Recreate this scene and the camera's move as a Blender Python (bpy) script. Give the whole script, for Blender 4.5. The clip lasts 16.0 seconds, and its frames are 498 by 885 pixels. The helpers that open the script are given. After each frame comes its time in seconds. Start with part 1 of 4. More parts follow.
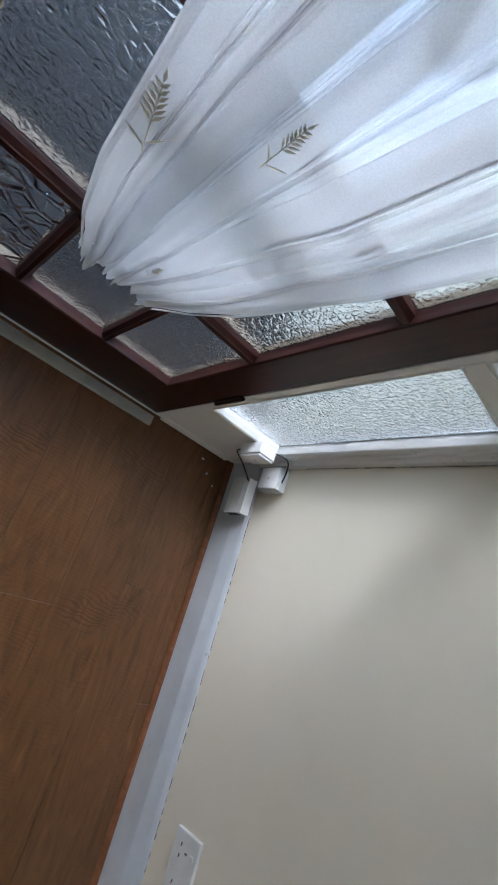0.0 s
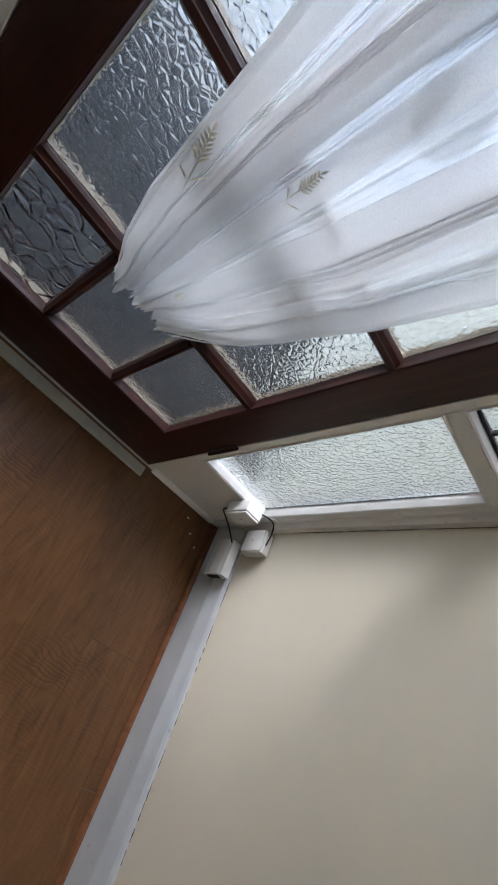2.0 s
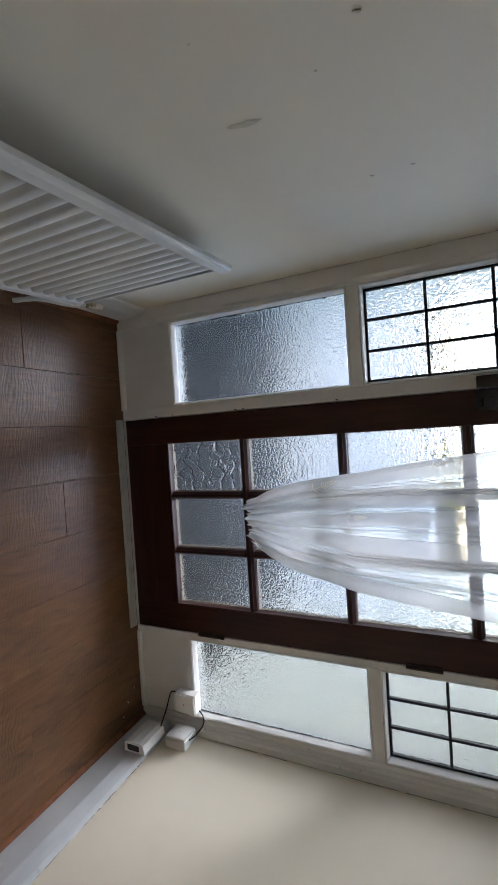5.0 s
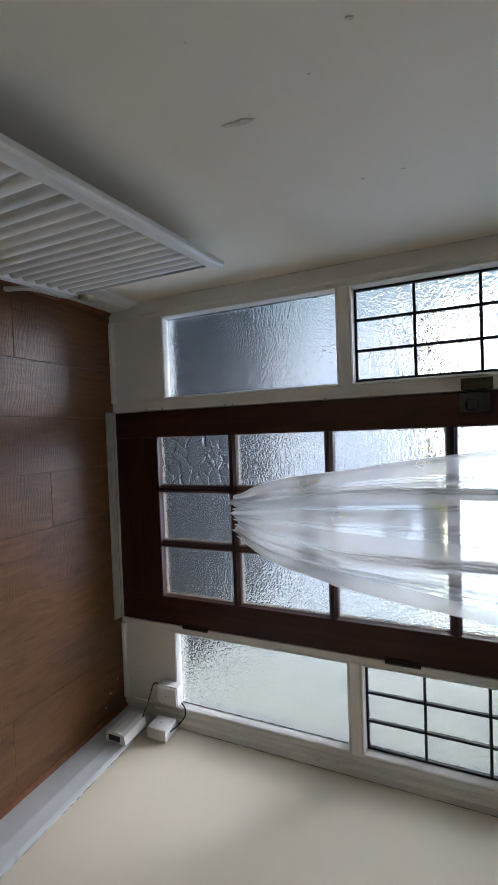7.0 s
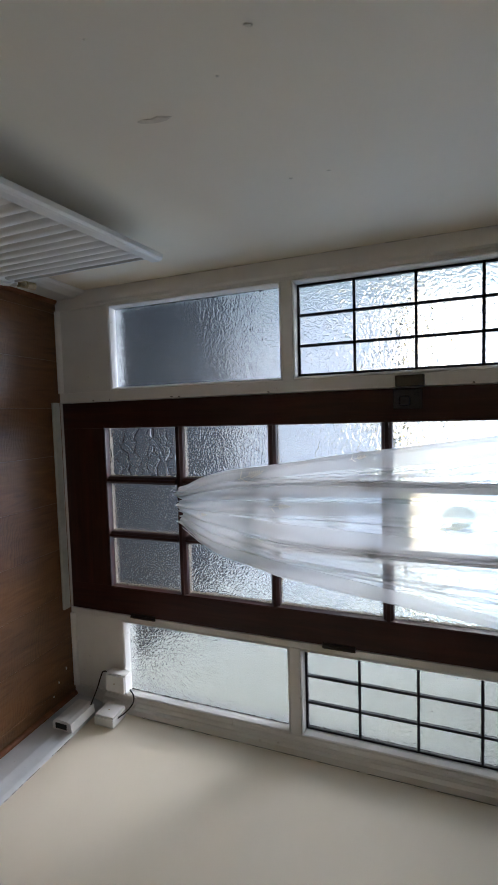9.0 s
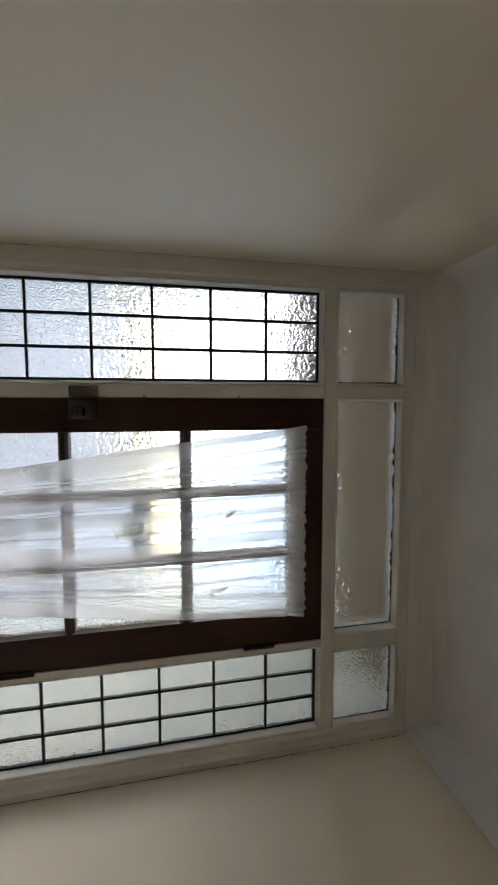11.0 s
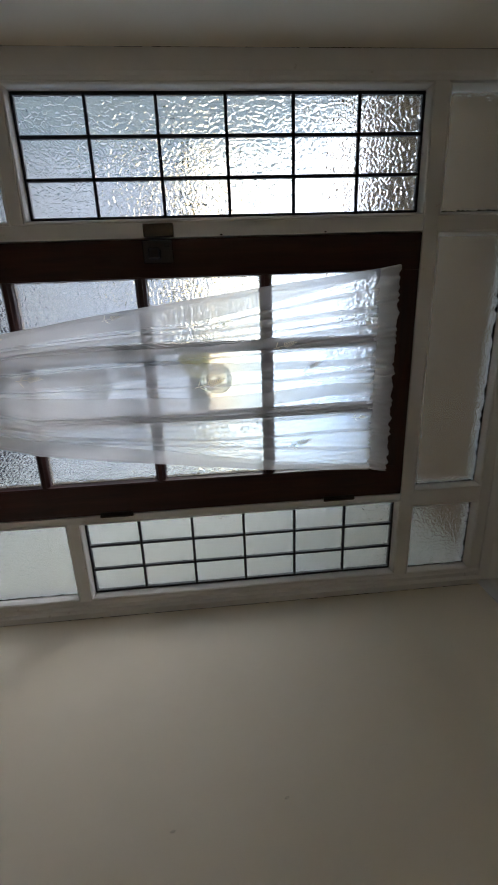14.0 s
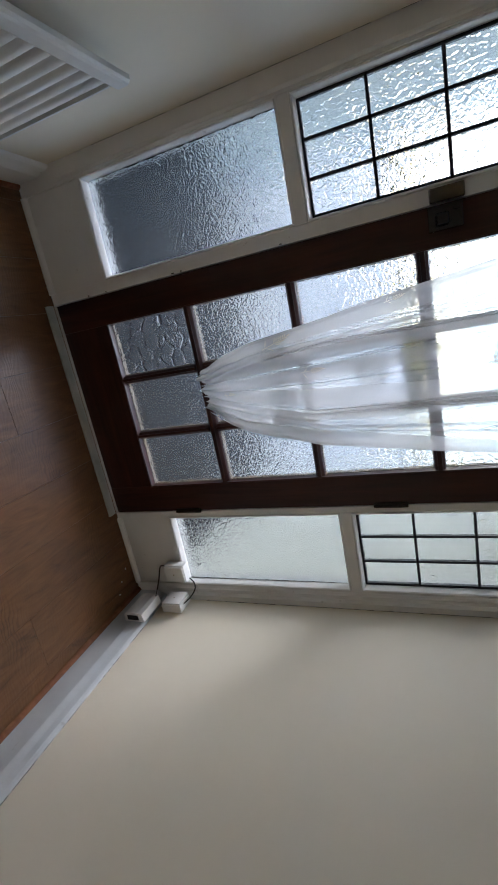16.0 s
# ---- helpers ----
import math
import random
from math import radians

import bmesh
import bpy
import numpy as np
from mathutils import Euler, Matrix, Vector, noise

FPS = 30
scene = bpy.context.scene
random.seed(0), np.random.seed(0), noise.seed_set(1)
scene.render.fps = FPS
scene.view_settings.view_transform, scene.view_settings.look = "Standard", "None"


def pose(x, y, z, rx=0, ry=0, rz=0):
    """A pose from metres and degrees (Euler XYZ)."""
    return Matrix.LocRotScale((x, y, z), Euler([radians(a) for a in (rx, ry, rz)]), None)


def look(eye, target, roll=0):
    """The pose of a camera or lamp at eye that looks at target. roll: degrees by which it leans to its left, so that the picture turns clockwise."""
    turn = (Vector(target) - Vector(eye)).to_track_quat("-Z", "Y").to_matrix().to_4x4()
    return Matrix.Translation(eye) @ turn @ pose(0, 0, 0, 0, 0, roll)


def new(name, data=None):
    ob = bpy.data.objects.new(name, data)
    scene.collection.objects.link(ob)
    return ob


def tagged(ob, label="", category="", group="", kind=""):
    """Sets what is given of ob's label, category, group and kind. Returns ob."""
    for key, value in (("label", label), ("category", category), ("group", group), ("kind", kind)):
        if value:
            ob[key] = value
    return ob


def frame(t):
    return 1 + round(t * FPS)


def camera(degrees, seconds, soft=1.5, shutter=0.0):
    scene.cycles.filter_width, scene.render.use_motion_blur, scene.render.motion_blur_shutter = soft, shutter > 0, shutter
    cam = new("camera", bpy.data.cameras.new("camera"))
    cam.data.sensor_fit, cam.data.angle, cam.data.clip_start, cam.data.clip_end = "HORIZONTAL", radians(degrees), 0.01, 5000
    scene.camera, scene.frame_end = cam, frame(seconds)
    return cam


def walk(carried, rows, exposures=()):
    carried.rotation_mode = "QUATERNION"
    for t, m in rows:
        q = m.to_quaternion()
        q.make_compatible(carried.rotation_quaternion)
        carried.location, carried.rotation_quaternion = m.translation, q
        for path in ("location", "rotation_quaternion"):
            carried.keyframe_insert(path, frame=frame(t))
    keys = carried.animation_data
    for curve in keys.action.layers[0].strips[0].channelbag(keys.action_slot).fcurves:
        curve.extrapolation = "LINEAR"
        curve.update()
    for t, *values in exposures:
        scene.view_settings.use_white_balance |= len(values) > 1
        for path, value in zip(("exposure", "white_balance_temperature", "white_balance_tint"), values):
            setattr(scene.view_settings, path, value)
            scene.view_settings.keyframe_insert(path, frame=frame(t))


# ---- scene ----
cam = camera(59.1, 16.0, shutter=0.2)
PATH = [
    (0, (0.196, -0.495, 1.136), (1.427, 0.225, -0.256), 85.4),
    (0.5, (0.212, -0.532, 1.118), (1.303, 0.477, -0.221), 85.2),
    (1, (0.21, -0.544, 1.125), (1.259, 0.537, -0.19), 86.1),
    (1.5, (0.192, -0.568, 1.145), (1.216, 0.576, -0.138), 84.4),
    (2, (0.24, -0.638, 1.129), (1.259, 0.504, -0.158), 78.2),
    (2.5, (0.312, -0.902, 1.089), (0.973, 0.521, -0.152), 76.4),
    (3, (0.169, -1.069, 1.084), (0.544, 0.514, -0.079), 79.5),
    (3.5, (0.109, -1.237, 1.145), (0.237, 0.53, 0.217), 79.1),
    (6, (0.08, -1.393, 1.158), (0.113, 0.42, 0.314), 88.1),
    (6.5, (0.079, -1.394, 1.159), (0.123, 0.422, 0.322), 88.4),
    (7, (0.09, -1.392, 1.171), (0.14, 0.438, 0.365), 88.5),
    (7.5, (0.083, -1.391, 1.172), (0.157, 0.46, 0.419), 88.8),
    (8, (0.082, -1.389, 1.177), (0.176, 0.465, 0.434), 88.8),
    (8.2, (0.083, -1.383, 1.186), (0.18, 0.472, 0.439), 89.0),
    (10.3, (0.025, -1.346, 1.385), (0.233, 0.639, 1.262), 89.9),
    (10.5, (0.022, -1.332, 1.386), (0.229, 0.656, 1.465), 89.2),
    (11, (0.024, -1.355, 1.456), (0.188, 0.593, 1.879), 88.9),
    (11.5, (0.008, -1.37, 1.515), (0.165, 0.531, 2.118), 88.3),
    (12, (0.07, -1.369, 1.509), (0.369, 0.493, 2.174), 87.0),
    (12.5, (0.119, -1.36, 1.499), (0.703, 0.43, 2.172), 84.3),
    (13, (0.123, -1.34, 1.47), (0.733, 0.455, 2.108), 85.0),
    (13.5, (0.132, -1.315, 1.401), (0.76, 0.536, 1.824), 85.7),
    (14, (0.148, -1.321, 1.378), (0.79, 0.568, 1.53), 86.4),
    (14.5, (0.149, -1.312, 1.329), (0.792, 0.58, 1.248), 86.2),
    (15, (0.159, -1.312, 1.267), (0.768, 0.563, 0.932), 85.7),
    (15.5, (0.165, -1.315, 1.209), (0.732, 0.517, 0.642), 85.2),
    (16, (0.184, -1.316, 1.178), (0.704, 0.457, 0.413), 84.8),
]
walk(cam, [(t, look(eye, target, roll)) for t, eye, target, roll in PATH],
     [(0.0, 2.9, 5200.0, 9.0), (1.5, 2.7, 5450.0, 10.0), (3.0, 3.1, 5800.0, 11.0), (3.5, 2.85, 5700.0, 11.0), (7.0, 2.72, 5550.0, 11.0), (8.2, 2.72, 5550.0, 11.0),
      (10.5, 2.25, 5950.0, 12.0), (11.5, 2.98, 6200.0, 12.0), (12.5, 2.88, 6000.0, 12.0), (13.5, 2.3, 5850.0, 12.0), (14.5, 2.08, 5750.0, 11.0), (15.0, 2.12, 5600.0, 11.0), (16.0, 2.54, 5550.0, 11.0)])

SKY, SUN = 0.15, 0.5

# ---- light ----
world = bpy.data.worlds.new("sky_world")
scene.world = world
world.use_nodes = True
wn = world.node_tree
sky = wn.nodes.new("ShaderNodeTexSky")
sky.sky_type = "NISHITA"
sky.sun_disc = False
sky.sun_elevation = radians(35)
sky.sun_rotation = radians(-25)
sky.air_density, sky.dust_density, sky.ozone_density = 1.0, 1.5, 1.5
wn.nodes["Background"].inputs["Strength"].default_value = SKY
wn.links.new(sky.outputs["Color"], wn.nodes["Background"].inputs["Color"])

sun_data = bpy.data.lights.new("sun", "SUN")
sun_data.energy, sun_data.angle, sun_data.color = SUN, radians(40), (1.0, 0.96, 0.92)
sun = new("sun", sun_data)
sun.matrix_world = look((-2.6, 5.6, 4.7), (0.0, 0, 0.4))


# ---- materials ----
def mat(name):
    m = bpy.data.materials.new(name)
    m.use_nodes = True
    nt = m.node_tree
    return m, nt, nt.nodes["Principled BSDF"]


def node(nt, kind, **inputs):
    n = nt.nodes.new(kind)
    for key, value in inputs.items():
        n.inputs[key.replace("_", " ")].default_value = value
    return n


def coords(nt, scale=(1, 1, 1)):
    g = nt.nodes.new("ShaderNodeNewGeometry")
    mp = node(nt, "ShaderNodeMapping", Scale=scale)
    nt.links.new(g.outputs["Position"], mp.inputs["Vector"])
    return mp.outputs["Vector"]


def ramp(nt, fac, stops):
    r = nt.nodes.new("ShaderNodeValToRGB")
    el = r.color_ramp.elements
    el[0].position, el[0].color = stops[0][0], (*stops[0][1], 1)
    el[1].position, el[1].color = stops[-1][0], (*stops[-1][1], 1)
    for p, c in stops[1:-1]:
        e = el.new(p)
        e.color = (*c, 1)
    nt.links.new(fac, r.inputs["Fac"])
    return r.outputs["Color"]


def noise_tex(nt, vec, scale, detail=4.0, rough=0.55, distort=0.0):
    n = node(nt, "ShaderNodeTexNoise", Scale=scale, Detail=detail, Roughness=rough, Distortion=distort)
    nt.links.new(vec, n.inputs["Vector"])
    return n.outputs["Fac"]


def bump(nt, bsdf, height, strength, distance=0.01, after=None):
    b = node(nt, "ShaderNodeBump", Strength=strength, Distance=distance)
    nt.links.new(height, b.inputs["Height"])
    if after is not None:
        nt.links.new(after, b.inputs["Normal"])
    nt.links.new(b.outputs["Normal"], bsdf.inputs["Normal"])
    return b.outputs["Normal"]


def painted(name, dark, light, roughness, scale=3.0, grain=90.0, strength=0.12, dist=0.003, specks=False):
    m, nt, b = mat(name)
    v = coords(nt)
    big = noise_tex(nt, v, scale, 5)
    col = ramp(nt, big, [(0.32, dark), (0.68, light)])
    if specks:
        fine = noise_tex(nt, v, 38.0, 3, 0.6)
        spot = ramp(nt, fine, [(0.27, (0.55, 0.5, 0.45)), (0.31, (1, 1, 1))])
        mix = nt.nodes.new("ShaderNodeMixRGB")
        mix.blend_type = "MULTIPLY"
        mix.inputs["Fac"].default_value = 0.35
        nt.links.new(col, mix.inputs["Color1"])
        nt.links.new(spot, mix.inputs["Color2"])
        col = mix.outputs["Color"]
    nt.links.new(col, b.inputs["Base Color"])
    b.inputs["Roughness"].default_value = roughness
    n1 = bump(nt, b, noise_tex(nt, v, grain, 5, 0.6), strength, dist)
    bump(nt, b, noise_tex(nt, v, 7.0, 2), 0.25, 0.012, n1)
    return m


WALL = painted("cream_wall_paint", (0.80, 0.724, 0.575), (0.86, 0.784, 0.635), 0.62, 1.6, 120, 0.10, 0.002)
# buff tint chosen to bounce warm light off the unseen back wall
BOUNCE_WALL = painted("warm_bounce_paint", (0.74, 0.58, 0.38), (0.80, 0.65, 0.44), 0.62, 1.6, 120, 0.10, 0.002)
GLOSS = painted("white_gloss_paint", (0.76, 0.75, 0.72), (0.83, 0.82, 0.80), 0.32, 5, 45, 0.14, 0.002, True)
# white gloss darkened and blued: the east skirting's shade put into its colour
SKIRT_SHADED = painted("shaded_skirting_paint", (0.55, 0.565, 0.58), (0.66, 0.675, 0.69), 0.38, 6, 60, 0.15, 0.002, True)
COVING = painted("coving_paint", (0.80, 0.80, 0.79), (0.86, 0.86, 0.85), 0.5, 4, 60, 0.12, 0.002)
RADW = painted("radiator_enamel", (0.70, 0.685, 0.65), (0.76, 0.75, 0.71), 0.35, 8, 40, 0.05, 0.001)
PLASTIC = painted("white_plastic", (0.72, 0.71, 0.68), (0.80, 0.79, 0.77), 0.4, 20, 200, 0.03, 0.001)
OUTWALL = painted("white_render", (0.80, 0.80, 0.73), (0.88, 0.88, 0.80), 0.9, 2, 140, 0.5, 0.004)
SOFFIT = painted("porch_soffit", (0.27, 0.19, 0.108), (0.35, 0.255, 0.15), 0.8, 2, 60, 0.2, 0.004)
BARE = painted("bare_plaster", (0.62, 0.55, 0.43), (0.76, 0.69, 0.55), 0.9, 30, 150, 0.5, 0.004)
PAVING = painted("dark_paving", (0.013, 0.0135, 0.015), (0.027, 0.0275, 0.029), 0.8, 5, 80, 0.5, 0.006)
GRIME = painted("black_mould", (0.012, 0.012, 0.011), (0.05, 0.048, 0.042), 0.9, 60, 200, 0.4, 0.002)
LEFTWALL = painted("beige_render", (0.74, 0.72, 0.60), (0.84, 0.82, 0.70), 0.9, 2, 140, 0.5, 0.004)
DRIVE = painted("pale_concrete", (0.42, 0.395, 0.345), (0.52, 0.49, 0.435), 0.85, 2, 60, 0.4, 0.005)
PUTTY = painted("cream_outer_paint", (0.40, 0.31, 0.22), (0.56, 0.46, 0.35), 0.6, 20, 120, 0.3, 0.003)
DARKWALL = painted("dark_brick_garden_wall", (0.04, 0.04, 0.045), (0.09, 0.085, 0.08), 0.9, 6, 60, 0.5, 0.01)
THRESH = painted("grey_threshold", (0.40, 0.41, 0.37), (0.50, 0.50, 0.46), 0.45, 20, 90, 0.1, 0.002)
SHRUB = painted("yellow_leaves", (0.55, 0.38, 0.03), (0.75, 0.58, 0.08), 0.7, 30, 60, 0.1, 0.002)
HEDGE = painted("hedge_leaves", (0.04, 0.06, 0.03), (0.09, 0.12, 0.06), 0.7, 30, 60, 0.1, 0.002)
TWIG = painted("twig_bark", (0.06, 0.045, 0.03), (0.12, 0.09, 0.06), 0.9, 30, 60, 0.1, 0.002)

# wallpapered ceiling with raised flower pattern
PAPER, nt, b = mat("anaglypta_ceiling")
v = coords(nt)
nt.links.new(ramp(nt, noise_tex(nt, v, 2.0, 4), [(0.3, (0.82, 0.81, 0.785)), (0.7, (0.87, 0.86, 0.84))]), b.inputs["Base Color"])
b.inputs["Roughness"].default_value = 0.6
vor = node(nt, "ShaderNodeTexVoronoi", Scale=11.0, Randomness=0.75)
nt.links.new(v, vor.inputs["Vector"])
rings = node(nt, "ShaderNodeMath")
rings.operation = "MULTIPLY"
rings.inputs[1].default_value = 40.0
nt.links.new(vor.outputs["Distance"], rings.inputs[0])
sine = node(nt, "ShaderNodeMath")
sine.operation = "SINE"
wob = node(nt, "ShaderNodeMath")
wob.operation = "MULTIPLY_ADD"
wob.inputs[1].default_value = 9.0
nt.links.new(noise_tex(nt, v, 60.0, 3), wob.inputs[0])
nt.links.new(rings.outputs[0], wob.inputs[2])
nt.links.new(wob.outputs[0], sine.inputs[0])
mask = nt.nodes.new("ShaderNodeMath")
mask.operation = "MULTIPLY"
nt.links.new(sine.outputs[0], mask.inputs[0])
mk = ramp(nt, noise_tex(nt, v, 9.0, 2), [(0.45, (0, 0, 0)), (0.56, (1, 1, 1))])
nt.links.new(mk, mask.inputs[1])
bump(nt, b, mask.outputs[0], 0.34, 0.0022)

# laminate floor
WOOD, nt, b = mat("oak_laminate")
oi = nt.nodes.new("ShaderNodeObjectInfo")
g = nt.nodes.new("ShaderNodeNewGeometry")
off = nt.nodes.new("ShaderNodeVectorMath")
off.operation = "MULTIPLY_ADD"
cmb = nt.nodes.new("ShaderNodeCombineXYZ")
for k in ("X", "Y", "Z"):
    nt.links.new(oi.outputs["Random"], cmb.inputs[k])
off.inputs[1].default_value = (7.0, 13.0, 3.0)
nt.links.new(cmb.outputs[0], off.inputs[0])
nt.links.new(g.outputs["Position"], off.inputs[2])
mp = node(nt, "ShaderNodeMapping", Scale=(11.0, 2.2, 1.0))
nt.links.new(off.outputs[0], mp.inputs["Vector"])
n1 = noise_tex(nt, mp.outputs[0], 1.6, 6, 0.6, 2.6)
grain_col = ramp(nt, n1, [(0.25, (0.078, 0.033, 0.011)), (0.42, (0.136, 0.060, 0.020)), (0.6, (0.168, 0.076, 0.026)), (0.78, (0.222, 0.106, 0.038))])
mp2 = node(nt, "ShaderNodeMapping", Scale=(90.0, 9.0, 1.0))
nt.links.new(off.outputs[0], mp2.inputs["Vector"])
n2 = noise_tex(nt, mp2.outputs[0], 1.0, 3, 0.6)
pore = ramp(nt, n2, [(0.33, (0.74, 0.70, 0.66)), (0.5, (1, 1, 1))])
mixw = nt.nodes.new("ShaderNodeMixRGB")
mixw.blend_type = "MULTIPLY"
mixw.inputs["Fac"].default_value = 0.55
nt.links.new(grain_col, mixw.inputs["Color1"])
nt.links.new(pore, mixw.inputs["Color2"])
# rippled figure in patches across the boards
mp3 = node(nt, "ShaderNodeMapping", Scale=(0.45, 1.0, 1.0), Rotation=(0, 0, 0.35))
nt.links.new(off.outputs[0], mp3.inputs["Vector"])
wave = node(nt, "ShaderNodeTexWave", Scale=30.0, Distortion=16.0, Detail=2.5)
wave.inputs["Detail Scale"].default_value = 0.7
wave.bands_direction = "Y"
nt.links.new(mp3.outputs[0], wave.inputs["Vector"])
where = ramp(nt, noise_tex(nt, mp3.outputs[0], 5.5, 2, 0.5, 0.6), [(0.50, (0, 0, 0)), (0.70, (1, 1, 1))])
dark = nt.nodes.new("ShaderNodeMixRGB")
dark.blend_type = "MULTIPLY"
nt.links.new(where, dark.inputs["Fac"])
nt.links.new(mixw.outputs["Color"], dark.inputs["Color1"])
nt.links.new(ramp(nt, wave.outputs["Fac"], [(0.08, (0.64, 0.59, 0.54)), (0.38, (1, 1, 1)), (0.9, (1.0, 1.0, 1.0))]), dark.inputs["Color2"])
nt.links.new(dark.outputs["Color"], b.inputs["Base Color"])
b.inputs["Roughness"].default_value = 0.34
b.inputs["Specular IOR Level"].default_value = 0.5
nb = bump(nt, b, n2, 0.5, 0.0015)
nb = bump(nt, b, n1, 0.3, 0.002, nb)
bump(nt, b, wave.outputs["Fac"], 0.22, 0.0012, nb)


def stained(name, lo, hi, roughness, axis):
    m, nt, b = mat(name)
    sc = {"z": (30, 30, 2.5), "x": (2.5, 30, 30)}[axis]
    n = noise_tex(nt, coords(nt, sc), 1.2, 5, 0.6, 0.8)
    nt.links.new(ramp(nt, n, [(0.3, lo), (0.7, hi)]), b.inputs["Base Color"])
    b.inputs["Roughness"].default_value = roughness
    b.inputs["Specular IOR Level"].default_value = 0.36
    bump(nt, b, noise_tex(nt, coords(nt, tuple(4 * s for s in sc)), 1.0, 3), 0.15, 0.0015)
    return m


MAHOG = stained("mahogany_stain_upright", (0.022, 0.0068, 0.0052), (0.060, 0.0180, 0.0125), 0.36, "z")
MAHOGX = stained("mahogany_stain_level", (0.022, 0.0068, 0.0052), (0.060, 0.0180, 0.0125), 0.36, "x")
BEADW = stained("floor_bead_wood", (0.16, 0.06, 0.022), (0.27, 0.11, 0.045), 0.5, "z")


def plain(name, colour, roughness, metal=0.0):
    m, nt, b = mat(name)
    n = noise_tex(nt, coords(nt), 60, 4)
    lo = tuple(c * 0.75 for c in colour)
    nt.links.new(ramp(nt, n, [(0.3, lo), (0.7, colour)]), b.inputs["Base Color"])
    b.inputs["Roughness"].default_value = roughness
    b.inputs["Metallic"].default_value = metal
    return m


LEAD = plain("lead_came", (0.035, 0.035, 0.04), 0.5, 0.3)
LOCKM = plain("dark_lock_metal", (0.06, 0.06, 0.07), 0.16, 0.8)
KEEPM = plain("dull_chrome", (0.13, 0.127, 0.127), 0.16, 1.0)
HINGEM = plain("dark_hinge", (0.03, 0.02, 0.018), 0.45, 0.4)
BRASS = plain("dull_brass", (0.42, 0.34, 0.2), 0.4, 0.9)
CREAMCAP = plain("cream_plastic", (0.62, 0.52, 0.36), 0.45)
CABLE = plain("black_cable", (0.02, 0.02, 0.022), 0.5)
SLOT = plain("dark_slot", (0.02, 0.02, 0.02), 0.6)
SPRIG, nt, b = mat("beige_embroidery")
nt.nodes.remove(b)
tls, dfs, mxs = nt.nodes.new("ShaderNodeBsdfTranslucent"), nt.nodes.new("ShaderNodeBsdfDiffuse"), nt.nodes.new("ShaderNodeMixShader")
tls.inputs["Color"].default_value = dfs.inputs["Color"].default_value = (0.80, 0.75, 0.63, 1)
nt.links.new(dfs.outputs[0], mxs.inputs[1])
nt.links.new(tls.outputs[0], mxs.inputs[2])
nt.links.new(mxs.outputs[0], nt.nodes["Material Output"].inputs["Surface"])


def glass(name, cell, strength, roughness=0.17, swirl=0.4, edge=0.25, tint=(0.475, 0.491, 0.484)):
    """Cast glass with a hammered relief; cell: size of one dimple in metres."""
    m, nt, b = mat(name)
    b.inputs["Base Color"].default_value = (*tint, 1)
    b.inputs["Transmission Weight"].default_value = 1.0
    b.inputs["Roughness"].default_value = roughness
    b.inputs["IOR"].default_value = 1.45
    v = coords(nt)
    nz = node(nt, "ShaderNodeTexNoise", Scale=0.6 / cell, Detail=2.0)
    nt.links.new(v, nz.inputs["Vector"])
    add = nt.nodes.new("ShaderNodeVectorMath")
    add.operation = "MULTIPLY_ADD"
    add.inputs[1].default_value = (swirl * cell,) * 3
    nt.links.new(nz.outputs["Color"], add.inputs[0])
    nt.links.new(v, add.inputs[2])
    vo = nt.nodes.new("ShaderNodeTexVoronoi")
    vo.feature = "DISTANCE_TO_EDGE"
    vo.inputs["Scale"].default_value = 1.0 / cell
    nt.links.new(add.outputs[0], vo.inputs["Vector"])
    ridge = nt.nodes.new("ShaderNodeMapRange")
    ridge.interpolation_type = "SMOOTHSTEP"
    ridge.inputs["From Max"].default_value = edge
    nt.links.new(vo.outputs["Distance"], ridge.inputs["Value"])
    # refraction's dark lines along the ridges, painted into the glass colour
    ridge_shade = ramp(nt, ridge.outputs[0], [(0.0, tuple(0.86 * c for c in tint)), (0.5, tuple(0.99 * c for c in tint)), (1.0, tint)])
    nt.links.new(ridge_shade, b.inputs["Base Color"])
    first = bump(nt, b, ridge.outputs[0], strength, cell * 0.22)
    bump(nt, b, noise_tex(nt, v, 0.45 / cell, 2), strength * 0.18, cell * 0.5, first)
    return m


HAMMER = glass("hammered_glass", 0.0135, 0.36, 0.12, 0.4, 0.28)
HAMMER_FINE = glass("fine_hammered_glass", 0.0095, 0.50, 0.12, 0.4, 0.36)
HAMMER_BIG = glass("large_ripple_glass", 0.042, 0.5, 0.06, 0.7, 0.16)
CLEAR, nt, b = mat("roundel_glass")
b.inputs["Base Color"].default_value = (0.50, 0.516, 0.508, 1)
b.inputs["Transmission Weight"].default_value = 1.0
b.inputs["Roughness"].default_value = 0.07
b.inputs["IOR"].default_value = 1.45

